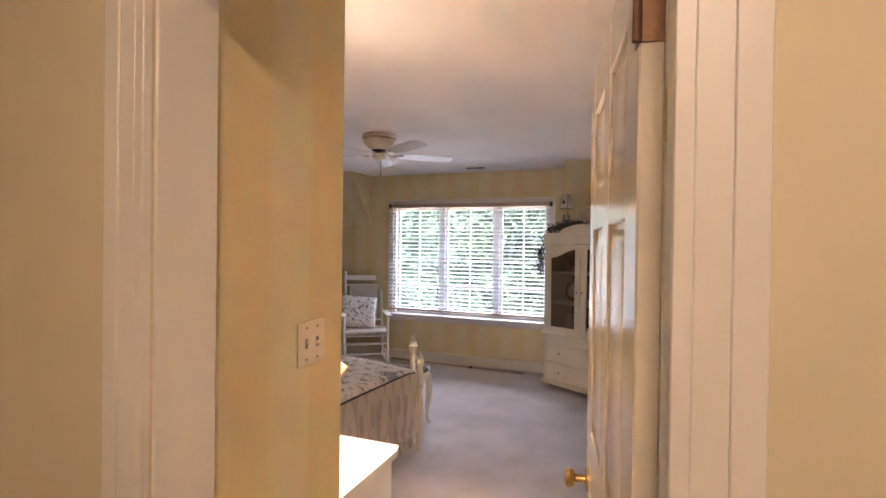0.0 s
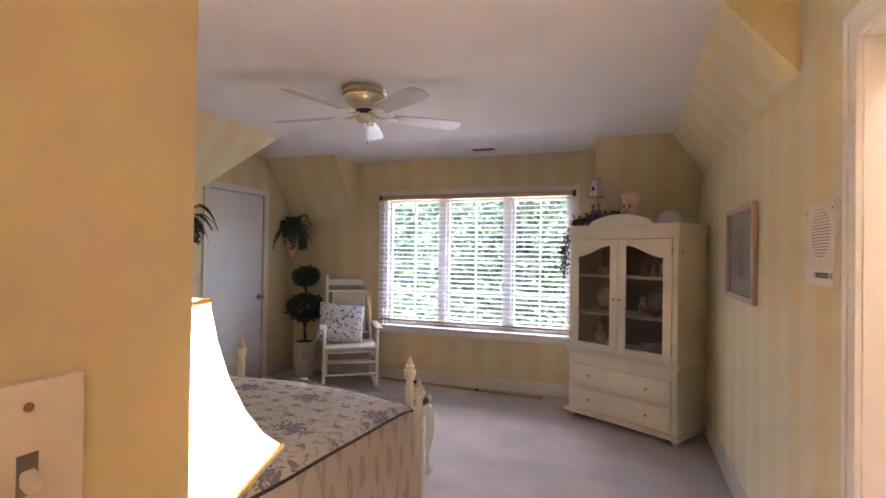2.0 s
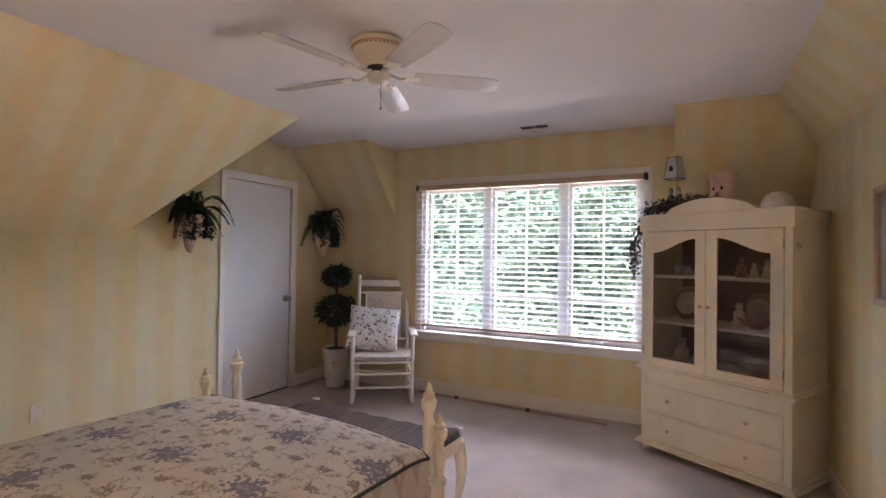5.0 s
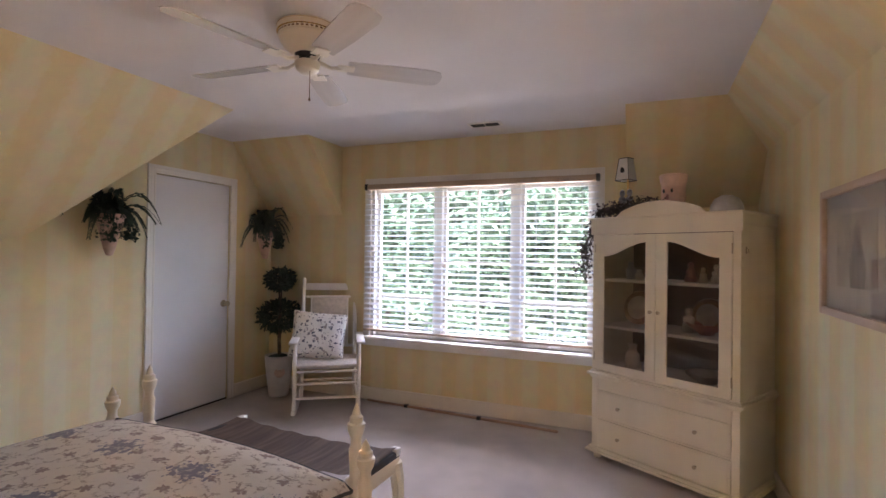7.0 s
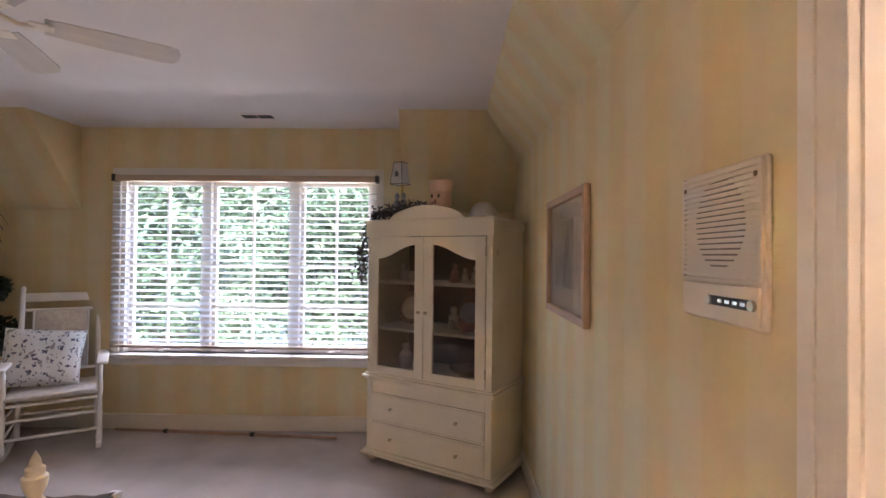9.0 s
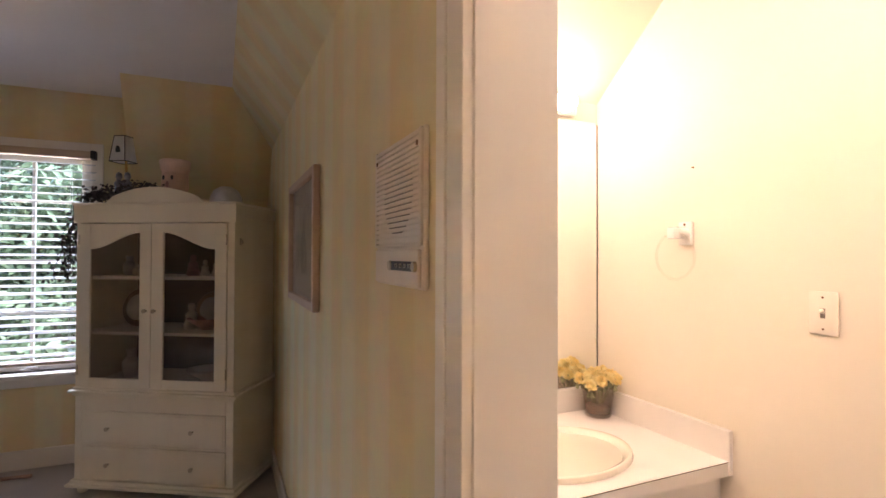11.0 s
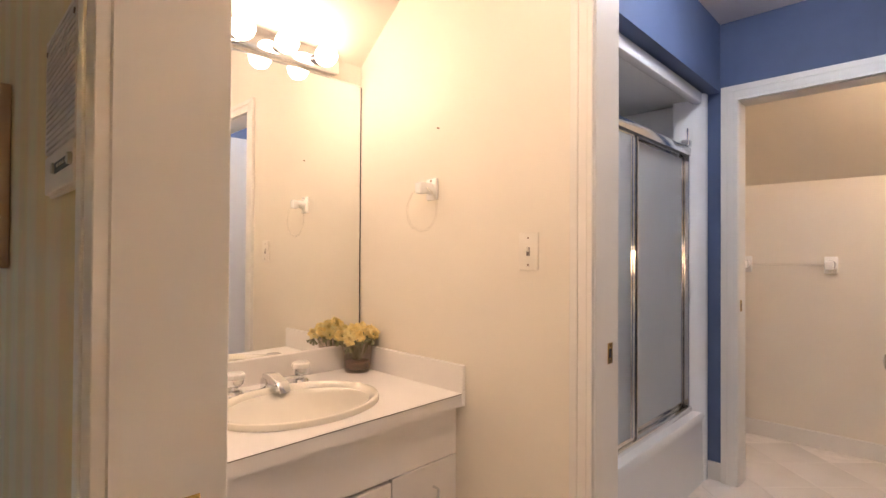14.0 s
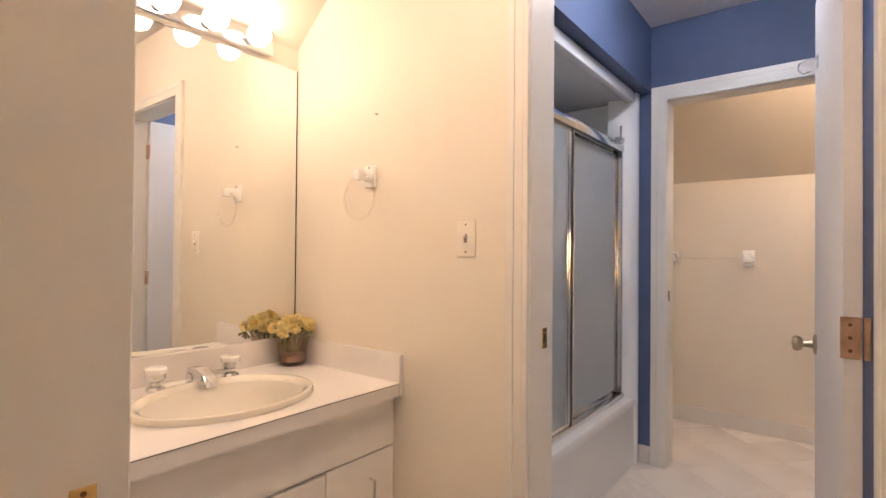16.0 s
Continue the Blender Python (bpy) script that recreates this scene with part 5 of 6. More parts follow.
bm = bmesh.new()
NX, NY = 44, 60
grid = [[bm.verts.new((-BW * i / NX, -BL + (BL + 0.06) * j / NY, top_z(-BW * i / NX, -BL + (BL + 0.06) * j / NY))) for j in range(NY + 1)] for i in range(NX + 1)]
for i in range(NX):
    for j in range(NY):
        bm.faces.new((grid[i][j], grid[i][j + 1], grid[i + 1][j + 1], grid[i + 1][j]))
for v in bm.verts:
    e = min(-v.co.x, v.co.x + BW)
    if e < 0.05:
        v.co.z -= 0.028 * ((0.05 - e) / 0.05) ** 2
bmesh.ops.solidify(bm, geom=bm.faces[:], thickness=0.012)
part("quilt", bm, QUILT, BED, "cream quilt printed with slate-blue sprays")
part("mattress", B(-BW + 0.03, -0.03, -BL + 0.01, 0.0, 0.25, 0.585, r=0.04), LACE, BED)
part("quilt_trim", tube(bmesh.new(), [(0.004, -BL + (BL + 0.055) * j / 50, top_z(0, -BL + (BL + 0.055) * j / 50) - 0.027) for j in range(51)] + [(-BW * i / 30, 0.064, top_z(-BW * i / 30, 0.06) - 0.006 - 0.022 * (1 if i == 0 else 0)) for i in range(0, 31)], 0.0065, 6), PIPE, BED, "dark cord trim round the quilt")


def drape(pts, z_top, z_bottom, amp, waves, out):
    """A hanging cloth along a line in plan, with folds that deepen towards the hem."""
    bm = bmesh.new()
    n, m = 130, 16
    total = sum((Vector(b) - Vector(a)).length for a, b in zip(pts, pts[1:]))
    cols = []
    for i in range(n + 1):
        s = total * i / n
        acc = 0
        for a, b in zip(pts, pts[1:]):
            l = (Vector(b) - Vector(a)).length
            if s <= acc + l + 1e-9:
                p = Vector(a).lerp(Vector(b), (s - acc) / l)
                d = (Vector(b) - Vector(a)).normalized()
                break
            acc += l
        nrm = Vector((d.y, -d.x)) * out
        col = []
        for j in range(m + 1):
            u = j / m
            off = 0.012 + 0.035 * u + amp * u * (math.sin(s * waves) + 0.6 * math.sin(s * waves * 1.73 + 1.1) + 0.5 * noise.noise((s * 3, u * 2, 0)))
            z = z_top(p) if callable(z_top) else z_top
            zz = z + (z_bottom - z) * u + 0.022 * u * (math.sin(s * waves * 0.5) + noise.noise((s * 5, 7.0, 0)))
            q = p + nrm * off
            col.append(bm.verts.new((q.x, q.y, zz)))
        cols.append(col)
    for a, b in zip(cols, cols[1:]):
        for j in range(m):
            bm.faces.new((a[j], b[j], b[j + 1], a[j + 1]))
    bmesh.ops.solidify(bm, geom=bm.faces[:], thickness=0.004)
    return bm


def edge_z(p):
    return top_z(min(0, p.x), min(0.06, p.y)) - 0.03


part("bedspread_side", drape([(0, -BL + 0.02), (0, 0.03)], edge_z, 0.16, 0.014, 34, 1), SPREAD, BED, "beige bedspread side with hanging scroll pattern")
part("bedspread_side", drape([(-BW, 0.03), (-BW, -BL + 0.02)], edge_z, 0.16, 0.014, 34, 1), SPREAD, BED, "beige bedspread side with hanging scroll pattern")
part("bedspread_foot", drape([(0.0, 0.055), (-BW, 0.055)], edge_z, 0.17, 0.006, 30, -1), SPREAD, BED, "beige bedspread hanging at the foot")
part("dust_ruffle", drape([(-0.03, -BL + 0.02), (-0.03, 0.0)], 0.24, 0.05, 0.012, 95, 1), LACE, BED, "ecru lace dust ruffle")
part("dust_ruffle", drape([(-BW + 0.03, 0.0), (-BW + 0.03, -BL + 0.02)], 0.24, 0.05, 0.012, 95, 1), LACE, BED, "ecru lace dust ruffle")


def post_profile(h, k=1.0):
    rings = ((0.030, 0), (0.034, 0.03), (0.026, 0.07), (0.030, 0.12), (0.036, 0.45), (0.034, 0.56), (0.028, 0.60), (0.040, 0.63), (0.040, 0.645), (0.027, 0.665),
             (0.031, 0.75), (0.033, 0.79), (0.025, 0.81), (0.024, 0.84), (0.036, 0.865), (0.041, 0.89), (0.041, 0.905), (0.030, 0.912), (0.031, 0.935), (0.020, 0.945), (0.017, 0.965), (0.008, 0.985))
    return [(r * k, h * u) for r, u in rings] + [(0, h)]


for x, y, h in ((-0.112, 0.232, 0.825), (-0.016, 0.164, 0.725), (-1.422, 0.242, 0.82), (-1.512, 0.114, 0.725)):
    part("bed_post", lathe(bmesh.new(), post_profile(h - FZ, 0.84), 18, pose(x, y, FZ)), WHITEWOOD, BED, "turned cream post with a pointed finial")
part("foot_rail", box(B(-1.43, -0.13, 0.222, 0.246, 0.30, 0.44, r=0.01), -1.43, -0.13, 0.226, 0.242, 0.46, 0.50, r=0.006), WHITEWOOD, BED)
for a, b in (((-0.118, 0.232), (-0.029, 0.164)), ((-1.442, 0.242), (-1.535, 0.114))):
    part("corner_rail", tube(tube(bmesh.new(), [(*a, 0.42), (*b, 0.42)], 0.014), [(*a, 0.25), (*b, 0.25)], 0.014), WHITEWOOD, BED)
part("headboard", B(-1.42, 0.03, -BL - 0.035, -BL - 0.01, 0.25, 0.95, r=0.012), WHITEWOOD, BED)

# ---- bench at the foot of the bed ----
BROWN = mat("brown_striped_cane", (0.10, 0.065, 0.05), rough=0.7, vary=0.1, scale=3, colour2=(0.20, 0.135, 0.10), stretch=(14, 1, 1), bump=0.4, bump_scale=90)
BE = thing("bench", "low cream bench with brown striped seat at the bed's foot", "bench", pose(-2.43, 7.11, FZ, 0, 0, -3) @ Matrix.Diagonal((1, 1, 1.055, 1)))
bm = bmesh.new()
for y in (-0.17, 0.17):
    box(bm, -0.50, 0.50, y - 0.022, y + 0.022, 0.36, 0.425, r=0.008)
for x in (-0.50, 0.50):
    box(bm, x - 0.025, x + 0.025, -0.19, 0.19, 0.36, 0.43, r=0.008)
part("frame", bm, WHITEWOOD, BE)
bm = bmesh.new()
n = 24
for a, b in ((-0.165, 0.165),):
    rows = []
    for i in range(n + 1):
        x = -0.52 + 1.04 * i / n
        z = 0.43 + 0.028 * (abs(x) / 0.52) ** 3 + 0.004 * math.sin(x * 40)
        rows.append([bm.verts.new((x, y, z - 0.012 * math.cos(y * 9) + 0.012)) for y in (-0.165, -0.08, 0, 0.08, 0.165)])
    for p, q in zip(rows, rows[1:]):
        for k in range(4):
            bm.faces.new((p[k], q[k], q[k + 1], p[k + 1]))
bmesh.ops.solidify(bm, geom=bm.faces[:], thickness=0.02)
part("seat", bm, BROWN, BE, "brown striped seat")
for x in (-0.505, 0.505):
    part("end_rail", box(bmesh.new(), x - 0.02, x + 0.02, -0.195, 0.195, 0.42, 0.455, r=0.01), BLACK, BE, "dark end edge")
    for y in (-0.175, 0.175):
        s = 1 if x > 0 else -1
        part("leg", tube(bmesh.new(), [(x, y, 0.40), (x + 0.012 * s, y * 1.04, 0.32), (x + 0.018 * s, y * 1.05, 0.22), (x + 0.0, y * 1.0, 0.10), (x + 0.006 * s, y * 1.02, 0.03), (x + 0.02 * s, y * 1.08, 0.0)], 0, 10, [0.035, 0.034, 0.026, 0.017, 0.016, 0.022]), WHITEWOOD, BE)
        part("corner_block", B(x - 0.022, x + 0.022, y - 0.022, y + 0.022, 0.43, 0.466, r=0.006), WHITEPAINT, BE)

# ---- nightstand and lamp ----
NS = thing("nightstand", "cream painted nightstand with clipped corners beside the bed", "nightstand", pose(-1.39, 4.875, 0))
a, b, c = 0.235, 0.295, 0.06
octo = [(-a, -b + c), (-a + c, -b), (a - c * 0.3, -b), (a, -b + c * 0.3), (a, b - c), (a - c * 0.3, b), (-a + c, b), (-a, b - c)]
part("top", prism(bmesh.new(), octo, "z", 0.632, 0.66), WHITEPAINT, NS)
bm = bmesh.new()
for q in ((-0.205, 0.205, -0.255, -0.24, 0.12, 0.632), (-0.205, 0.205, 0.24, 0.255, 0.12, 0.632), (-0.205, -0.19, -0.24, 0.24, 0.12, 0.632), (-0.19, 0.205, -0.24, 0.24, 0.12, 0.135)):
    box(bm, *q, r=0.002, seg=1)
part("carcass", bm, WHITEPAINT, NS)
for z0, z1 in ((0.14, 0.375), (0.385, 0.62)):
    dr = part("drawer", B(0.18, 0.212, -0.236, 0.236, z0, z1, r=0.004, seg=1), WHITEPAINT, NS)
    part("drawer_knob", lathe(bmesh.new(), [(0.006, 0), (0.005, 0.012), (0.013, 0.018), (0.012, 0.026), (0, 0.03)], 12, pose(0.212, 0, (z0 + z1) / 2, 0, 90, 0)), SATIN, dr)
for x in (-0.18, 0.18):
    for y in (-0.23, 0.23):
        part("leg", lathe(bmesh.new(), [(0.014, FZ), (0.022, 0.12)], 8, pose(x, y, 0)), WHITEPAINT, NS)

LX, LY = -1.42, 4.78
SHADE = bpy.data.materials.new("lamp_shade_silk")
SHADE.use_nodes = True
nt = SHADE.node_tree
nt.nodes.remove(nt.nodes["Principled BSDF"])
tl, df, mx = nt.nodes.new("ShaderNodeBsdfTranslucent"), nt.nodes.new("ShaderNodeBsdfDiffuse"), nt.nodes.new("ShaderNodeMixShader")
wv = nt.nodes.new("ShaderNodeTexNoise")
wv.inputs["Scale"].default_value = 60
cr_ = nt.nodes.new("ShaderNodeMapRange")
cr_.inputs[3].default_value, cr_.inputs[4].default_value = 0.50, 0.60
nt.links.new(wv.outputs["Fac"], cr_.inputs[0])
nt.links.new(cr_.outputs[0], mx.inputs[0])
tl.inputs[0].default_value = (0.92, 0.82, 0.66, 1)
df.inputs[0].default_value = (0.85, 0.76, 0.62, 1)
nt.links.new(df.outputs[0], mx.inputs[1])
nt.links.new(tl.outputs[0], mx.inputs[2])
nt.links.new(mx.outputs[0], nt.nodes["Material Output"].inputs[0])
LA = thing("table_lamp", "lit white table lamp with a square bell shade on the nightstand", "lamp", pose(LX, LY, 0.66))
part("base", lathe(bmesh.new(), [(0.07, 0), (0.072, 0.012), (0.045, 0.02), (0.035, 0.04), (0.07, 0.10), (0.085, 0.16), (0.075, 0.22), (0.035, 0.27), (0.022, 0.30), (0.025, 0.33), (0.012, 0.34), (0.010, 0.40)], 28), PORCELAIN, LA, "white ceramic base")
prof = [(0.168, 0.368), (0.140, 0.40), (0.114, 0.45), (0.091, 0.515), (0.075, 0.585), (0.065, 0.655)]
TURN = radians(20)


def shade_ring(r, z):
    """A square with clipped corners, r from the middle to each side."""
    out = []
    for k in range(4):
        for u in (-0.9, -0.3, 0.3, 0.9):
            x, y = r, r * u
            a = TURN + k * math.pi / 2
            out.append((x * math.cos(a) - y * math.sin(a), x * math.sin(a) + y * math.cos(a), z))
    return out


bm = bmesh.new()
rings = [[bm.verts.new(p) for p in shade_ring(r, z)] for r, z in prof]
for p, q in zip(rings, rings[1:]):
    for k in range(16):
        bm.faces.new((p[k], p[(k + 1) % 16], q[(k + 1) % 16], q[k]))
bmesh.ops.solidify(bm, geom=bm.faces[:], thickness=0.002)
part("shade", bm, SHADE, LA, "glowing cream square bell shade", smooth=25)
SILK = mat("shade_braid", (0.62, 0.48, 0.28), rough=0.8, vary=0.1, scale=30)
for r, z in (prof[0], prof[-1]):
    loop = shade_ring(r, z)
    part("shade_trim", tube(bmesh.new(), loop + loop[:1], 0.005, 6), SILK, LA, "tan braid along the shade's rim")
part("harp", tube(bmesh.new(), [(0, -0.02, 0.40), (0, -0.055, 0.46), (0, -0.055, 0.58), (0, 0, 0.65), (0, 0.055, 0.58), (0, 0.055, 0.46), (0, 0.02, 0.40)], 0.002, 5), BRASS, LA)

# ---- on the walls ----
OAK = mat("light_wood_frame", (0.52, 0.35, 0.24), rough=0.45, vary=0.06, scale=6, stretch=(2, 1, 1))
MATB = mat("grey_mat_board", (0.45, 0.37, 0.35), rough=0.8, vary=0.03, scale=10)
ART = mat("muted_print", (0.27, 0.20, 0.19), rough=0.7, vary=0.5, scale=6, colour2=(0.42, 0.36, 0.33))
pic = thing("picture", "framed muted print in a light wood frame on the long wall", "picture", pose(XR, 7.472, 1.435))
fw, fh, fb = 0.364, 0.27, 0.032
bm = bmesh.new()
for y0, y1, z0, z1 in ((-fw, -fw + fb, -fh, fh), (fw - fb, fw, -fh, fh), (-fw + fb, fw - fb, -fh, -fh + fb), (-fw + fb, fw - fb, fh - fb, fh)):
    box(bm, -0.028, -0.002, y0, y1, z0, z1, r=0.004)
part("frame", bm, OAK, pic)
part("backing", B(-0.008, -0.002, -fw + fb, fw - fb, -fh + fb, fh - fb), MATB, pic, "grey mat board")
part("print", B(-0.0095, -0.0075, -0.20, 0.20, -0.14, 0.15), ART, pic, "dark muted print")
part("print_shape", lathe(bmesh.new(), [(0.07, -0.13), (0.085, -0.05), (0.05, 0.03), (0.03, 0.06), (0.04, 0.10), (0, 0.13)], 16, pose(-0.0098, -0.02, -0.01) @ Matrix.Diagonal((0.01, 1, 1, 1))), mat("print_ink", (0.20, 0.16, 0.16), rough=0.7, vary=0.2, scale=12), pic, "dark shape in the print", smooth=0)
part("glazing", B(-0.0135, -0.0115, -fw + fb, fw - fb, -fh + fb, fh - fb), PANE, pic, smooth=0).visible_shadow = False

IVORY = mat("ivory_enamel", (0.76, 0.67, 0.57), rough=0.4, vary=0.03, scale=8)
SHADOW = mat("dark_speaker_cloth", (0.26, 0.22, 0.19), rough=0.9, vary=0.2, scale=40)
ic = thing("wall_intercom", "ivory wall intercom with a slatted speaker grille and a dark dial", "intercom", pose(XR, 6.212, 1.312) @ Matrix.Diagonal((0.6, 1, 1, 1)))
# local: -x into the room, y along the wall
iw, ih = 0.142, 0.29
part("housing", box(B(-0.018, 0, -iw, iw, 0, ih, r=0.006), -0.030, -0.016, -iw + 0.012, iw - 0.012, 0.004, 0.072, r=0.004), IVORY, ic)
part("speaker", lathe(bmesh.new(), [(0.085, 0), (0.085, 0.003), (0, 0.003)], 28, pose(-0.0175, -0.0, 0.185, 0, -90, 0)), SHADOW, ic, "dark round speaker behind the grille")
for i in range(19):
    z = 0.086 + i * 0.0105
    part("grille_slat", B(-0.028, -0.0205, -iw + 0.012, iw - 0.012, z, z + 0.0072), IVORY, ic)
part("grille_frame", box(box(B(-0.028, -0.016, -iw + 0.004, -iw + 0.014, 0.078, ih - 0.004, r=0.002, seg=1), -0.028, -0.016, iw - 0.014, iw - 0.004, 0.078, ih - 0.004, r=0.002, seg=1), -0.028, -0.016, -iw + 0.014, iw - 0.014, 0.0765, 0.083, r=0.002, seg=1), IVORY, ic)
part("dial", B(-0.034, -0.029, -0.118, 0.028, 0.032, 0.05, r=0.002, seg=1), BLACK, ic, "dark tuning dial")
# the dial's four highlights, drawn as small chrome pieces
for y in (-0.092, -0.068, -0.044, -0.02):
    part("dial_highlight", B(-0.0355, -0.0335, y - 0.008, y + 0.008, 0.038, 0.045, r=0.001, seg=1), CHROME, ic, "small chrome piece drawn as a highlight on the dial")
for y in (0.018, -0.118):
    part("knob", lathe(bmesh.new(), [(0.010, 0), (0.009, 0.010), (0, 0.011)], 12, pose(-0.030, y, 0.041, 0, -90, 0)), SATIN, ic)
for y in (-iw + 0.02, iw - 0.02):
    part("screw", lathe(bmesh.new(), [(0.005, 0), (0.005, 0.002), (0, 0.003)], 10, pose(-0.028, y, ih - 0.03, 0, -90, 0)), BRONZE, ic)


WHITEPL = mat("white_plastic", (0.84, 0.78, 0.68), rough=0.4, vary=0.02, scale=10)


def switch_plate(m, gangs, label, toggle=True, pl=PLASTIC):
    """Faces +x locally; y along the wall."""
    o = thing("light_switch" if toggle else "wall_outlet", label, "switch" if toggle else "outlet", m)
    w = 0.036 + 0.0235 * (gangs - 1)
    part("plate", B(0, 0.006, -w, w, -0.058, 0.058, r=0.0035), pl, o)
    for g_ in range(gangs):
        y = (g_ - (gangs - 1) / 2) * 0.047
        if toggle:
            part("slot", B(0.0055, 0.0068, y - 0.006, y + 0.006, -0.013, 0.013), SHADOW, o)
            part("toggle", box(bmesh.new(), 0.004, 0.017, y - 0.0045, y + 0.0045, -0.004, 0.006, r=0.002, m=pose(0, 0, 0, 0, 25 if g_ % 2 else -25, 0)), pl, o)
        else:
            for z in (-0.022, 0.022):
                part("socket", B(0.0055, 0.0075, -0.016, 0.016, z - 0.013, z + 0.013, r=0.0015, seg=1), pl, o)
        for z in (-0.042, 0.042):
            part("screw", lathe(bmesh.new(), [(0.003, 0), (0.003, 0.001), (0, 0.0015)], 8, pose(0.006, y, z, 0, 90, 0)), BRONZE, o)
    return o


switch_plate(pose(XC, 4.353, 1.262), 2, "two-gang ivory switch plate by the bedroom entry")
switch_plate(pose(XS0, 6.07, 1.224, 0, 0, 180), 1, "white plastic switch plate beside the tub room doorway", True, WHITEPL)
switch_plate(pose(XL, 6.57, 0.32), 1, "ivory wall outlet low on the knee wall", False)

ROD = mat("reddish_wood_rod", (0.40, 0.25, 0.18), rough=0.5, vary=0.15, scale=10, stretch=(0.3, 3, 3))
o = thing("curtain_rod", "thin reddish wooden rod with dark brackets lying along the baseboard", "rod", pose(-2.375, 9.245, FZ, 0, 0, -3.6))
part("rod", tube(bmesh.new(), [(-0.92, 0, 0.012), (0.92, 0, 0.012)], 0.011, 10), ROD, o)
for x in (-0.49, 0.235):
    part("bracket", B(x - 0.018, x + 0.018, -0.016, 0.016, 0.0, 0.028, r=0.004), BLACK, o, "dark bracket")

# ---- vanity ----
CT = 0.737
van = thing("vanity_cabinet", "white laminate vanity cabinet with plain fronts", "cabinet", pose(0, 0, 0))
bm = bmesh.new()
for q in ((XI + 0.002, XI + 0.02, 6.38, YM - 0.002, 0.0, CT - 0.044), (XS0 - 0.02, XS0 - 0.002, 6.38, YM - 0.002, 0.0, CT - 0.044), (XI + 0.02, XS0 - 0.02, 6.43, 6.445, 0.0, 0.09), (XI + 0.02, XS0 - 0.02, 6.39, 6.405, 0.09, CT - 0.044)):
    box(bm, *q)
part("carcass", bm, LAMINATE, van)
part("drawer_front", B(XI + 0.004, XS0 - 0.004, 6.368, 6.388, 0.523, CT - 0.046, r=0.002, seg=1), LAMINATE, van, "false drawer front")
for x0, x1, hx in ((XI + 0.004, 0.424, 0.38), (0.428, 0.778, 0.47), (0.782, XS0 - 0.004, 0.96)):
    dr = part("door", B(x0, x1, 6.368, 6.388, 0.10, 0.519 if x0 > 0.7 else 0.511, r=0.002, seg=1), LAMINATE, van)
    part("handle", tube(bmesh.new(), [(hx, 6.369, 0.44), (hx, 6.345, 0.44), (hx, 6.345, 0.36), (hx, 6.369, 0.36)], 0.005), CHROME, dr, "small chrome pull")

ct = thing("countertop", "white laminate vanity top with backsplash", "countertop", pose(0, 0, 0))
SX, SY, SA, SB = 0.597, 6.600, 0.268, 0.210
bm = bmesh.new()
X0, X1, Y0, Y1 = XI + 0.001, XS0 - 0.001, 6.332, YM - 0.001
N = 48
inner, outer = [], []
for i in range(N):
    a = 2 * math.pi * i / N
    cx, cy = math.cos(a), math.sin(a)
    inner.append((SX + (SA - 0.02) * cx, SY + (SB - 0.02) * cy))
    k = min(((X1 - SX) if cx > 0 else (SX - X0)) / max(abs(cx), 1e-6), ((Y1 - SY) if cy > 0 else (SY - Y0)) / max(abs(cy), 1e-6))
    outer.append((SX + k * cx, SY + k * cy))
vi = [bm.verts.new((*p, CT)) for p in inner]
vo_ = [bm.verts.new((*p, CT)) for p in outer]
vl = [bm.verts.new((*p, CT - 0.018)) for p in inner]
for i in range(N):
    j = (i + 1) % N
    bm.faces.new((vi[i], vi[j], vo_[j], vo_[i]))
    bm.faces.new((vl[i], vl[j], vi[j], vi[i]))
corners = [(X1, Y1), (X0, Y1), (X0, Y0), (X1, Y0)]
for cxy in corners:
    # fill the corners that the fan of faces leaves
    best = min(range(N), key=lambda i: abs(math.atan2(cxy[1] - SY, cxy[0] - SX) % (2 * math.pi) - (2 * math.pi * (i + 0.5) / N)))
    bm.faces.new((vo_[best], vo_[(best + 1) % N], bm.verts.new((*cxy, CT))))
box(bm, X0, X1, Y0, Y0 + 0.02, CT - 0.044, CT - 0.0005)
part("top", bm, LAMINATE, ct, smooth=20)
part("front_edge_line", B(X0, X1, Y0 - 0.0012, Y0 + 0.0005, CT - 0.003, CT - 0.0008), SHADOW, ct, "thin dark seam of the laminate")
part("backsplash", B(X0, X1 - 0.018, YM - 0.018, YM - 0.001, CT, 0.832, r=0.002, seg=1), LAMINATE, ct)
part("side_splash", B(X1 - 0.018, X1, Y0 - 0.004, YM - 0.019, CT - 0.044, 0.832, r=0.002, seg=1), LAMINATE, ct)

sk = thing("sink", "oval cream porcelain drop-in basin", "sink", pose(SX, SY, CT))
prof = [(1.0, 0.001), (1.0, 0.010), (0.985, 0.017), (0.95, 0.019), (0.90, 0.014), (0.86, 0.0), (0.80, -0.05), (0.68, -0.10), (0.45, -0.135), (0.15, -0.145), (0.0, -0.147)]
bm = bmesh.new()
lathe(bm, [(r * SA, z) for r, z in prof], 56, None, SB / SA)
part("basin", bm, PORCELAIN, sk)
part("drain", lathe(bmesh.new(), [(0.022, -0.1445), (0.02, -0.142), (0, -0.142)], 16), CHROME, sk)
fa = thing("faucet", "chrome widespread faucet with round clear-topped handles", "faucet", pose(0.612, 6.832, CT))
part("base_plate", box(bmesh.new(), -0.145, 0.145, -0.02, 0.02, 0, 0.007, r=0.003), CHROME, fa)
bm = box(bmesh.new(), -0.026, 0.026, -0.022, 0.022, 0.004, 0.045, r=0.008)
hood = bmesh.new()
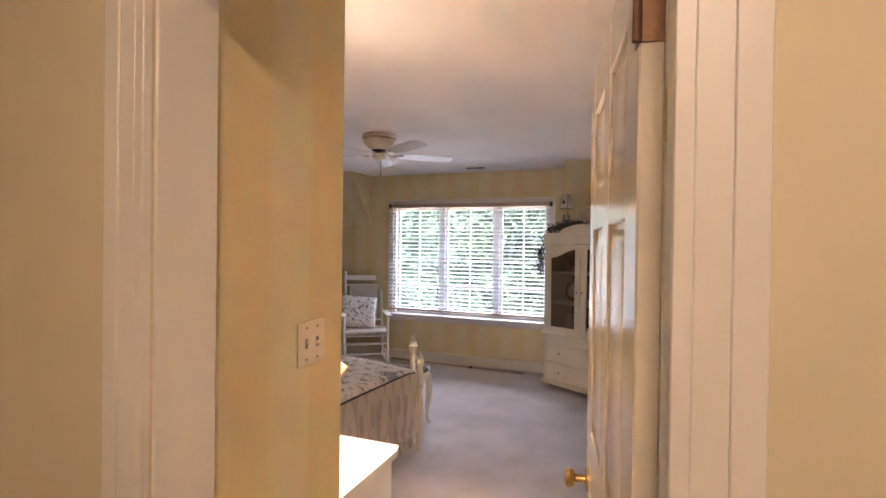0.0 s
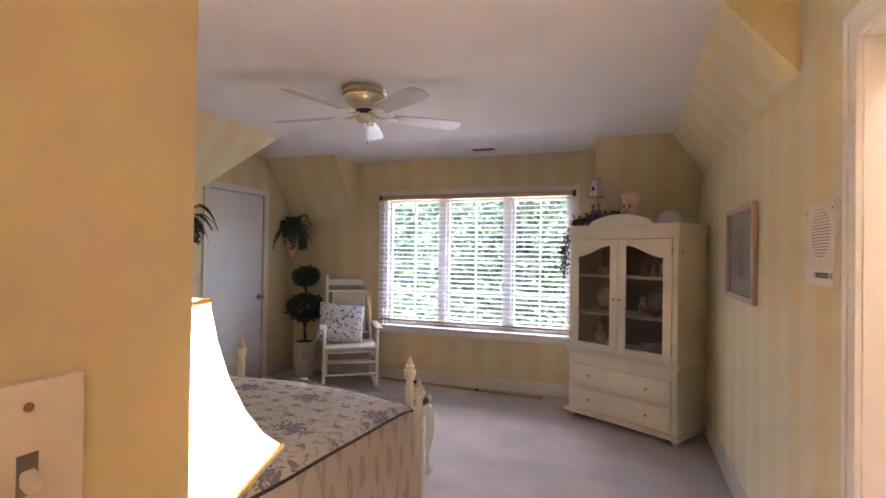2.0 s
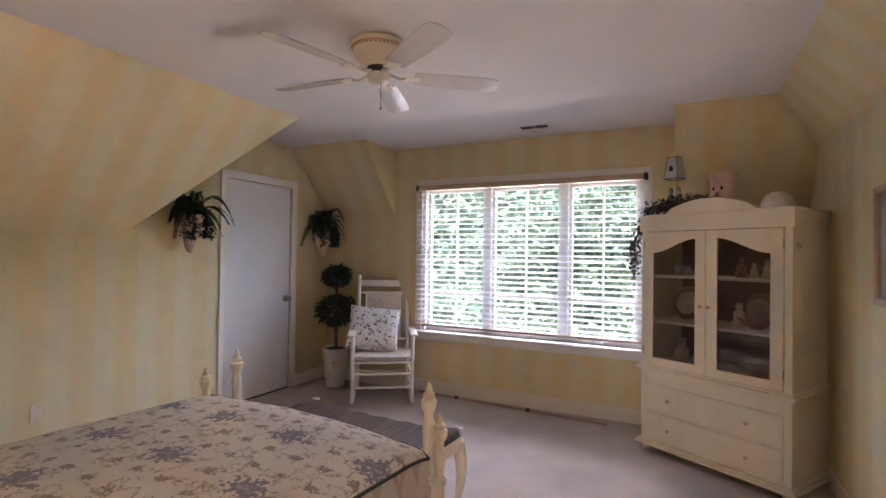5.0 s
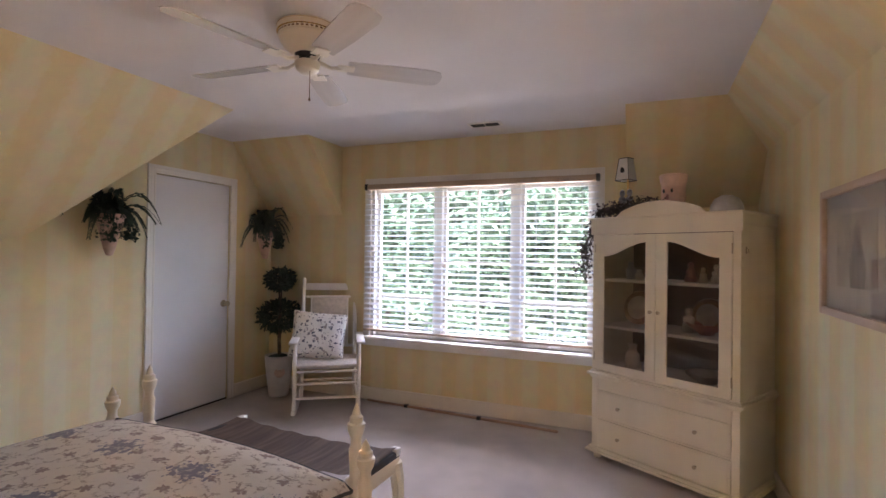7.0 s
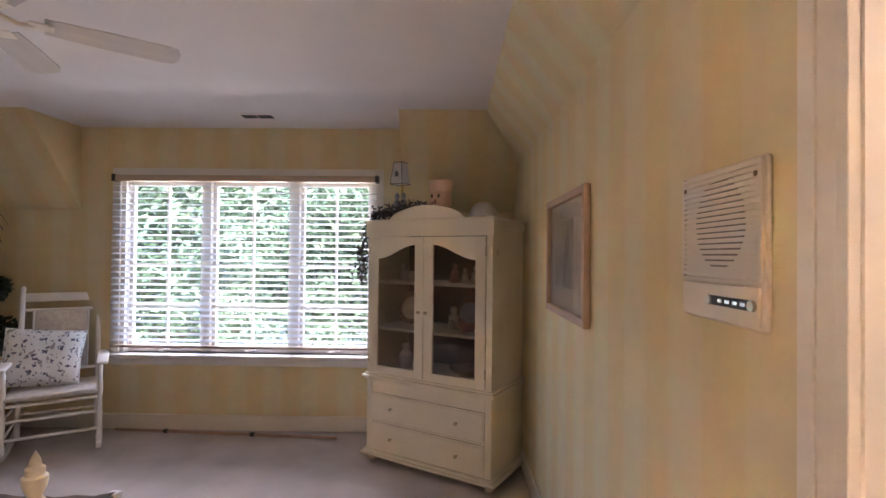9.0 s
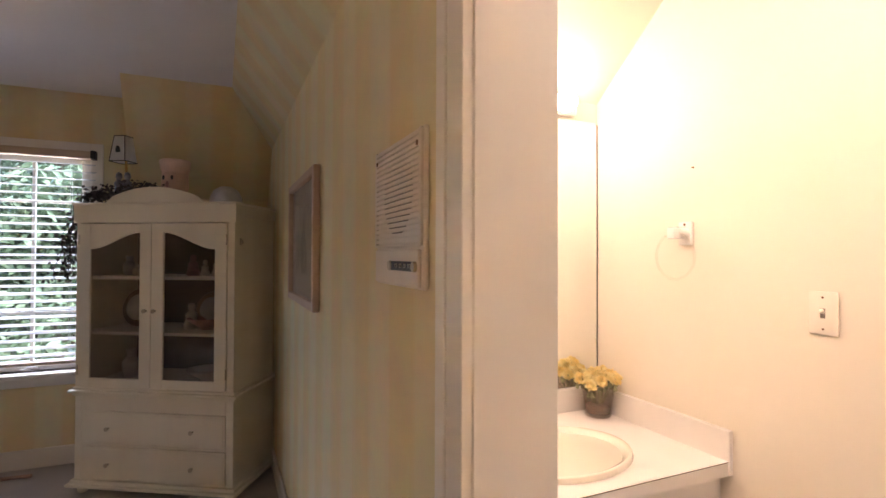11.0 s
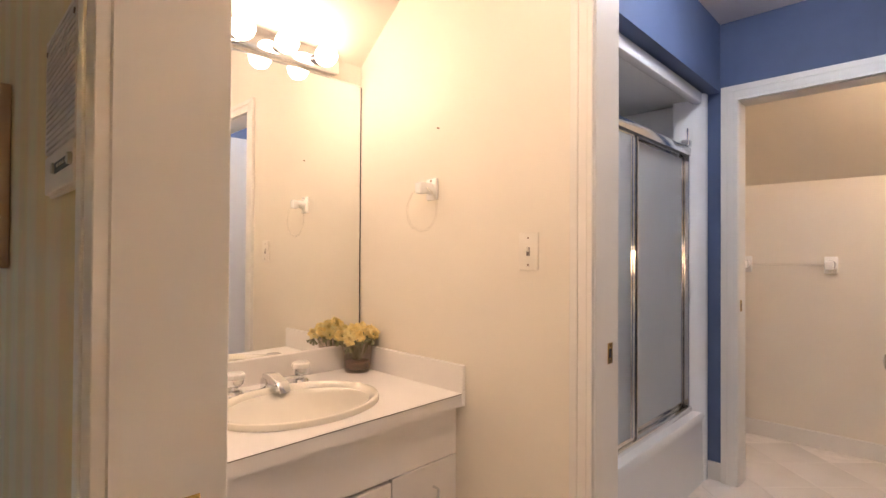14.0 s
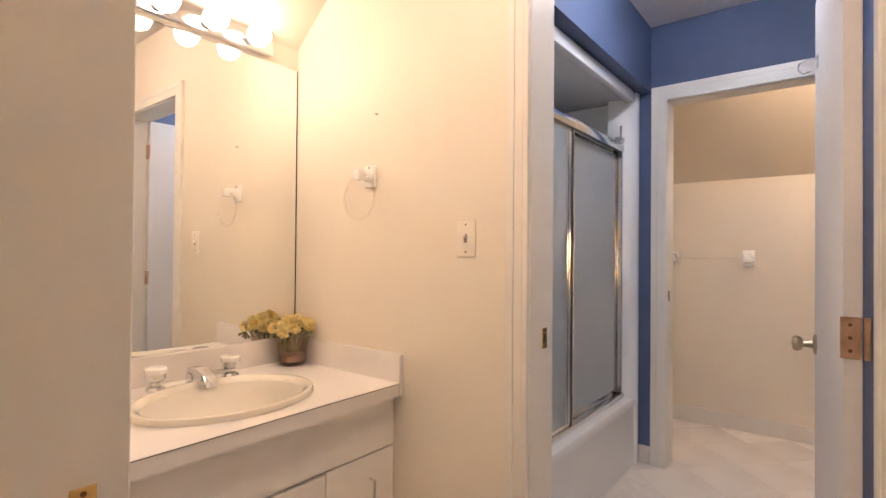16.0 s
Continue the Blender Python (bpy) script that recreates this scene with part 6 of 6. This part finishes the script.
prism(hood, [(0.018, 0.020), (0.018, 0.058), (-0.030, 0.062), (-0.095, 0.046), (-0.118, 0.012), (-0.085, 0.010), (-0.05, 0.026)], "x", -0.021, 0.021)
bmesh.ops.bevel(hood, geom=hood.edges[:], offset=0.005, segments=2, affect="EDGES", profile=0.5)
join(bm, hood)
box(bm, 0.02, 0.13, -0.011, 0.011, 0.022, 0.036, r=0.004)
part("spout", bm, CHROME, fa)
CRYSTAL = mat("clear_acrylic", (0.86, 0.83, 0.80), rough=0.08, vary=0.02, scale=10, coat=0.5, spec=0.8)
for x in (-0.122, 0.122):
    h_ = part("handle", lathe(bmesh.new(), [(0.027, 0), (0.028, 0.006), (0.024, 0.013), (0.012, 0.018), (0.012, 0.026), (0.022, 0.030), (0.030, 0.040), (0.031, 0.054)], 20, pose(x, 0.0, 0.006)), CHROME, fa)
    part("cap", lathe(bmesh.new(), [(0.031, 0.053), (0.033, 0.058), (0.033, 0.068), (0.029, 0.073), (0, 0.075)], 12, pose(x, 0.0, 0.006)), CRYSTAL, h_, "clear faceted cap", smooth=20)
mi = thing("mirror", "large frameless vanity mirror with a dark edge", "mirror", pose(0, 0, 0))
part("glass", B(XI + 0.004, XS0 - 0.006, YM - 0.007, YM - 0.001, 0.834, 1.93), MIRROR, mi, smooth=0)
part("edge", B(XS0 - 0.006, XS0 - 0.0015, YM - 0.0075, YM - 0.001, 0.834, 1.931), BLACK, mi, "dark edge strip")
part("top_clip", B(XI + 0.004, XS0 - 0.006, YM - 0.0085, YM - 0.001, 1.93, 1.936), CHROME, mi)

BULB = mat("lit_globe", (1, 0.95, 0.88), rough=0.4, vary=0.0, emit=(1.0, 0.79, 0.60), strength=GLOBE)
vl_ = thing("vanity_light", "chrome bar with four lit round globe bulbs above the mirror", "light", pose(0, 6.922, 1.99))
part("bar", box(bmesh.new(), 0.235, 0.935, -0.022, 0.016, -0.046, 0.048, r=0.006), CHROME, vl_)
for x in (0.34, 0.505, 0.667, 0.83):
    s_ = part("socket", lathe(bmesh.new(), [(0.022, 0), (0.022, 0.012), (0.016, 0.03)], 14, pose(x, -0.022, -0.018, 90)), CHROME, vl_)
    part("bulb", lathe(bmesh.new(), [(0.014, 0.022), (0.026, 0.030), (0.037, 0.048), (0.041, 0.068), (0.037, 0.088), (0.023, 0.103), (0, 0.109)], 22, pose(x, -0.022, -0.018, 90)), BULB, s_, "lit globe bulb")

GLASSY = mat("brown_tinted_glass", (0.24, 0.15, 0.11), rough=0.35, vary=0.5, scale=12, spec=0.7, coat=0.3)
YEL = mat("yellow_petals", (0.98, 0.74, 0.27), rough=0.8, vary=0.05, scale=25, colour2=(1.0, 0.90, 0.52))
STEM = mat("leaf_stem", (0.30, 0.30, 0.17), rough=0.6, vary=0.3, scale=20)
SMOKE = glass("smoky_vase_glass", (0.91, 0.87, 0.83), 0.1, 1.6)
o = thing("flower_vase", "small smoky glass vase of yellow silk flowers on the vanity", "vase", pose(0.997, 6.848, CT))
bm = bmesh.new()
lathe(bm, [(0.047, 0.001), (0.051, 0.010), (0.057, 0.06), (0.066, 0.122), (0.062, 0.122), (0.053, 0.06), (0.046, 0.014), (0, 0.012)], 22)
part("vase", bm, SMOKE, o).visible_shadow = False
part("pebbles", lathe(bmesh.new(), [(0.044, 0.015), (0.049, 0.04), (0.042, 0.046), (0, 0.05)], 12), GLASSY, o, "dark filling in the vase")
rnd = random.Random(6)
bm = bmesh.new()
vs, fs = [], []
for k in range(15):
    a, r = k * 2.4, 0.088 * math.sqrt((k + 0.4) / 15)
    hd = Vector((math.cos(a) * r, math.sin(a) * r * 0.85 - 0.006, 0.168 + rnd.uniform(-0.008, 0.012) - r * r * 4.5))
    hd.x = min(hd.x, 0.048)
    hd.y = min(hd.y, 0.055)
    tube(bm, [(math.cos(a) * 0.012, math.sin(a) * 0.012, 0.04), hd], 0.0022, 5)
    for q in range(4):
        d = Vector((rnd.gauss(0, 1), rnd.gauss(0, 1), -0.6)).normalized()
        tube(bm, [hd + Vector((0, 0, -0.02)), hd + Vector((0, 0, -0.02)) + d * 0.03], 0, 5, [0.001, 0.006])
    for q in range(70):
        d = Vector((rnd.gauss(0, 1), rnd.gauss(0, 1), rnd.gauss(0.35, 0.8))).normalized()
        leaf_mesh(vs, fs, hd + d * rnd.uniform(0.004, 0.014), d.to_track_quat("Y", "Z").to_matrix() @ Euler((rnd.uniform(-0.8, 0.8), rnd.uniform(-1.5, 1.5), rnd.uniform(-0.4, 0.4))).to_matrix(), rnd.uniform(0.014, 0.019), 1.3, 0.6)
part("stem", bm, STEM, o)
raw("flower_head", vs, fs, YEL, o)

WCER = mat("white_ceramic", (0.90, 0.88, 0.85), rough=0.15, vary=0.01, scale=5, coat=0.4)
LUCITE = glass("clear_lucite", (0.985, 0.98, 0.97), 0.03, 1.7)


def towel_post(name, m, label, cat, parent_group=""):
    o = thing(name, label, cat, m, parent_group)
    part("plate", box(bmesh.new(), -0.003, 0.012, -0.026, 0.026, -0.04, 0.04, r=0.005), WCER, o)
    part("arm", box(tube(bmesh.new(), [(0.008, 0, 0.0), (0.045, 0, 0.004), (0.062, 0, 0.0)], 0, 12, [0.022, 0.018, 0.019]), 0.045, 0.078, -0.018, 0.018, -0.02, 0.02, r=0.007), WCER, o)
    return o


tr = towel_post("towel_ring", pose(XS0 - 0.003, 6.492, 1.452, 0, 0, 180), "white ceramic towel ring holder with a clear ring", "towel ring")
bm = bmesh.new()
tube(bm, arc((0.058, 0.0, -0.078), 0.078, 95, 445, 30, "yz"), 0.0045, 8)
part("ring", bm, LUCITE, tr, "clear acrylic ring")
part("screw_cap", lathe(bmesh.new(), [(0.005, 0), (0, 0.003)], 8, pose(0.012, 0, 0.03, 0, 90, 0)), BRONZE, tr)
o = thing("wall_screw", "bare screw standing out of the cream bath wall", "screw", pose(XS0, 6.468, 1.675, 0, -90, 0) @ Matrix.Scale(0.6, 4))
part("anchor", lathe(bmesh.new(), [(0.006, -0.001), (0.006, 0.002), (0.003, 0.003), (0.003, 0.01), (0.005, 0.012), (0, 0.013)], 10), BRONZE, o)

# ---- tub room ----
tub = thing("bathtub", "white fibreglass bathtub with its surround", "bathtub", pose(0, 0, 0))
TX0, TX1 = XS1 + 0.002, XD0 - 0.002
bm = bmesh.new()
# apron and rim
prism(bm, [(6.055, 0), (6.06, 0.32), (6.05, 0.35), (6.06, 0.372), (6.20, 0.375), (6.20, 0.0)], "x", TX0, TX1)
part("apron", bm, ACRYLIC, tub, smooth=60)
bm = bmesh.new()
box(bm, TX0, TX1, 6.20, 6.94, 0.0, 0.10)
box(bm, TX0, TX0 + 0.1, 6.20, 6.94, 0.10, 0.375, r=0.01)
box(bm, TX1 - 0.1, TX1, 6.20, 6.94, 0.10, 0.375, r=0.01)
part("basin", bm, ACRYLIC, tub)
bm = bmesh.new()
box(bm, TX0, TX1, 6.91, 6.948, 0.37, 2.095, r=0.004)
box(bm, TX0, TX0 + 0.03, 6.06, 6.91, 0.37, 2.095, r=0.004)
box(bm, TX1 - 0.03, TX1, 6.20, 6.91, 0.37, 2.095, r=0.004)
box(bm, TX0 + 0.03, TX1 - 0.03, 6.10, 6.91, 2.06, 2.095, r=0.004)
part("surround", bm, ACRYLIC, tub)
# rounded front flange beside the doors
bm = bmesh.new()
prism(bm, [(TX1 - 0.10, 6.20), (TX1 - 0.085, 6.09), (TX1 - 0.06, 6.052), (TX1 - 0.025, 6.045), (TX1 - 0.0, 6.055), (TX1 - 0.0, 6.20)], "z", 0.0, 2.095)
part("flange", bm, ACRYLIC, tub, smooth=60)
part("flange", box(B(TX0, TX1 - 0.1, 6.05, 6.10, 2.03, 2.095, r=0.012), TX0, TX0 + 0.06, 6.05, 6.2, 0.37, 2.03, r=0.015), ACRYLIC, tub)

FROST = bpy.data.materials.new("obscured_glass")
FROST.use_nodes = True
nt = FROST.node_tree
nt.nodes.remove(nt.nodes["Principled BSDF"])
tl, df, mx, gl = nt.nodes.new("ShaderNodeBsdfTranslucent"), nt.nodes.new("ShaderNodeBsdfDiffuse"), nt.nodes.new("ShaderNodeMixShader"), nt.nodes.new("ShaderNodeBsdfGlossy")
tl.inputs[0].default_value = (0.80, 0.85, 0.88, 1)
df.inputs[0].default_value = (0.80, 0.86, 0.90, 1)
gl.inputs["Roughness"].default_value = 0.25
mx.inputs[0].default_value = 0.55
nt.links.new(df.outputs[0], mx.inputs[1])
nt.links.new(tl.outputs[0], mx.inputs[2])
m2 = nt.nodes.new("ShaderNodeMixShader")
fr = nt.nodes.new("ShaderNodeFresnel")
nzf = nt.nodes.new("ShaderNodeTexNoise")
nzf.inputs["Scale"].default_value = 140
bpf = nt.nodes.new("ShaderNodeBump")
bpf.inputs["Strength"].default_value = 0.3
nt.links.new(nzf.outputs["Fac"], bpf.inputs["Height"])
nt.links.new(bpf.outputs["Normal"], gl.inputs["Normal"])
nt.links.new(fr.outputs[0], m2.inputs[0])
nt.links.new(mx.outputs[0], m2.inputs[1])
nt.links.new(gl.outputs[0], m2.inputs[2])
nt.links.new(m2.outputs[0], nt.nodes["Material Output"].inputs[0])
sd = thing("shower_door", "sliding obscured-glass shower doors in a chrome frame on the tub", "shower door", pose(0, 0, 0))
DX0, DX1, DZ0, DZ1 = TX0 + 0.06, TX1 - 0.10, 0.375, 1.80
part("top_track", box(bmesh.new(), DX0, DX1, 6.105, 6.165, DZ1 - 0.045, DZ1, r=0.004), CHROME, sd)
part("bottom_track", box(bmesh.new(), DX0, DX1, 6.10, 6.17, DZ0, DZ0 + 0.03, r=0.004), CHROME, sd)
for x in (DX0, DX1 - 0.022):
    part("side_jamb", B(x, x + 0.022, 6.11, 6.16, DZ0 + 0.03, DZ1 - 0.045, r=0.002, seg=1), CHROME, sd)
for x0, x1, y in ((DX0 + 0.03, 1.98, 6.118), (1.90, DX1 - 0.028, 6.146)):
    pn = part("sliding_panel", B(x0 + 0.012, x1 - 0.012, y - 0.003, y + 0.003, DZ0 + 0.045, DZ1 - 0.05), FROST, sd, "pale obscured glass panel", smooth=0)
    bm = bmesh.new()
    for q in ((x0, x0 + 0.02, DZ0 + 0.032, DZ1 - 0.046), (x1 - 0.02, x1, DZ0 + 0.032, DZ1 - 0.046), (x0 + 0.02, x1 - 0.02, DZ0 + 0.032, DZ0 + 0.05), (x0 + 0.02, x1 - 0.02, DZ1 - 0.064, DZ1 - 0.046)):
        box(bm, q[0], q[1], y - 0.009, y + 0.009, q[2], q[3], r=0.002, seg=1)
    part("panel_frame", bm, CHROME, pn)
for x in (1.949, DX0 + 0.0225):
    part("gasket", B(x, x + 0.010, 6.104, 6.113, DZ0 + 0.032, DZ1 - 0.046, r=0.001, seg=1), BLACK, sd, "black rubber gasket")
part("gasket", B(DX0 + 0.03, DX1 - 0.03, 6.1065, 6.1085, DZ1 - 0.056, DZ1 - 0.0455), BLACK, sd, "black rubber gasket")
for x in (1.90, 1.93):
    part("pull_bar", tube(bmesh.new(), [(x, 6.106, DZ0 + 0.05), (x, 6.106, DZ1 - 0.07)], 0.006, 8), CHROME, sd)
o = thing("shower_bracket", "small chrome bracket on the shower wall above the track", "bracket", pose(2.585, 6.10, 1.80))
part("plate", B(-0.02, 0.04, -0.01, 0.03, 0.0, 0.03, r=0.004), CHROME, o)
part("peg", tube(bmesh.new(), [(0, 0, 0.03), (0, 0, 0.09)], 0.006), CHROME, o)

# ---- inner closet ----
for y in (6.085, 5.62):
    towel_post("towel_bar_post", pose(XF, y, 1.16, 0, 0, 180) @ Matrix.Scale(1.35, 4), "white ceramic towel bar post on the cream closet wall", "towel bar", "towel bar posts")
o = thing("towel_bar", "clear acrylic bar between two ceramic posts", "towel bar", pose(XF - 0.082, 5.85, 1.16))
part("bar", tube(bmesh.new(), [(0, -0.23, 0), (0, 0.235, 0)], 0.008, 10), LUCITE, o)


# ---- ceiling lights, added out of view ----
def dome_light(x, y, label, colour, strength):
    o = thing("unseen_ceiling_light", label, "light", pose(x, y, ZC))
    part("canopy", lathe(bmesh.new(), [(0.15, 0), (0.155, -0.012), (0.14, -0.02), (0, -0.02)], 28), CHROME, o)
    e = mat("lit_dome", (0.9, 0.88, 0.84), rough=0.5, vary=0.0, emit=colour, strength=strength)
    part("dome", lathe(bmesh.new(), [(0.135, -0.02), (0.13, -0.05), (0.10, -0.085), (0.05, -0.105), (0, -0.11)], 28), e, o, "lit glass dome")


dome_light(-0.10, 2.6, "lit dome light on the hall ceiling", (1.0, 0.78, 0.58), HALL_L)
# unseen dome, added to lift the counter and side wall
dome_light(0.30, 5.70, "added dome fill light, out of view on the vanity room ceiling", (1.0, 0.82, 0.67), 4.4)
# unseen domes, added to brighten the tub room and the inner closet
dome_light(1.75, 5.5, "added dome fill light, out of view on the tub room ceiling", (0.93, 0.97, 1.0), TUB_FILL)
dome_light(3.05, 5.0, "added dome fill light, out of view on the inner closet ceiling", (1.0, 0.80, 0.62), CLOSET_FILL)

# ---- floor tiles of the bath ----
fl = bpy.data.objects["floor_bath"]
_tile = None
for i in range(-9, 10):
    for j in range(-9, 10):
        c = Vector((2.4, 5.6, 0)) + Vector(((i - j), (i + j), 0)) * (0.305 / math.sqrt(2))
        if not (1.25 < c.x < 3.62 and 4.6 < c.y < 6.35) or (c.x < 2.7 and c.y > 5.95):
            continue
        if _tile is None:
            _o = part("tile", B(-0.1515, 0.1515, -0.1515, 0.1515, 0.0, 0.003, r=0.0008, seg=1), TILE, fl)
            _tile = _o.data
        else:
            _o = new("tile", _tile)
            _o.parent = fl
        _o.matrix_local = pose(c.x, c.y, 0.0, 0, 0, 45)
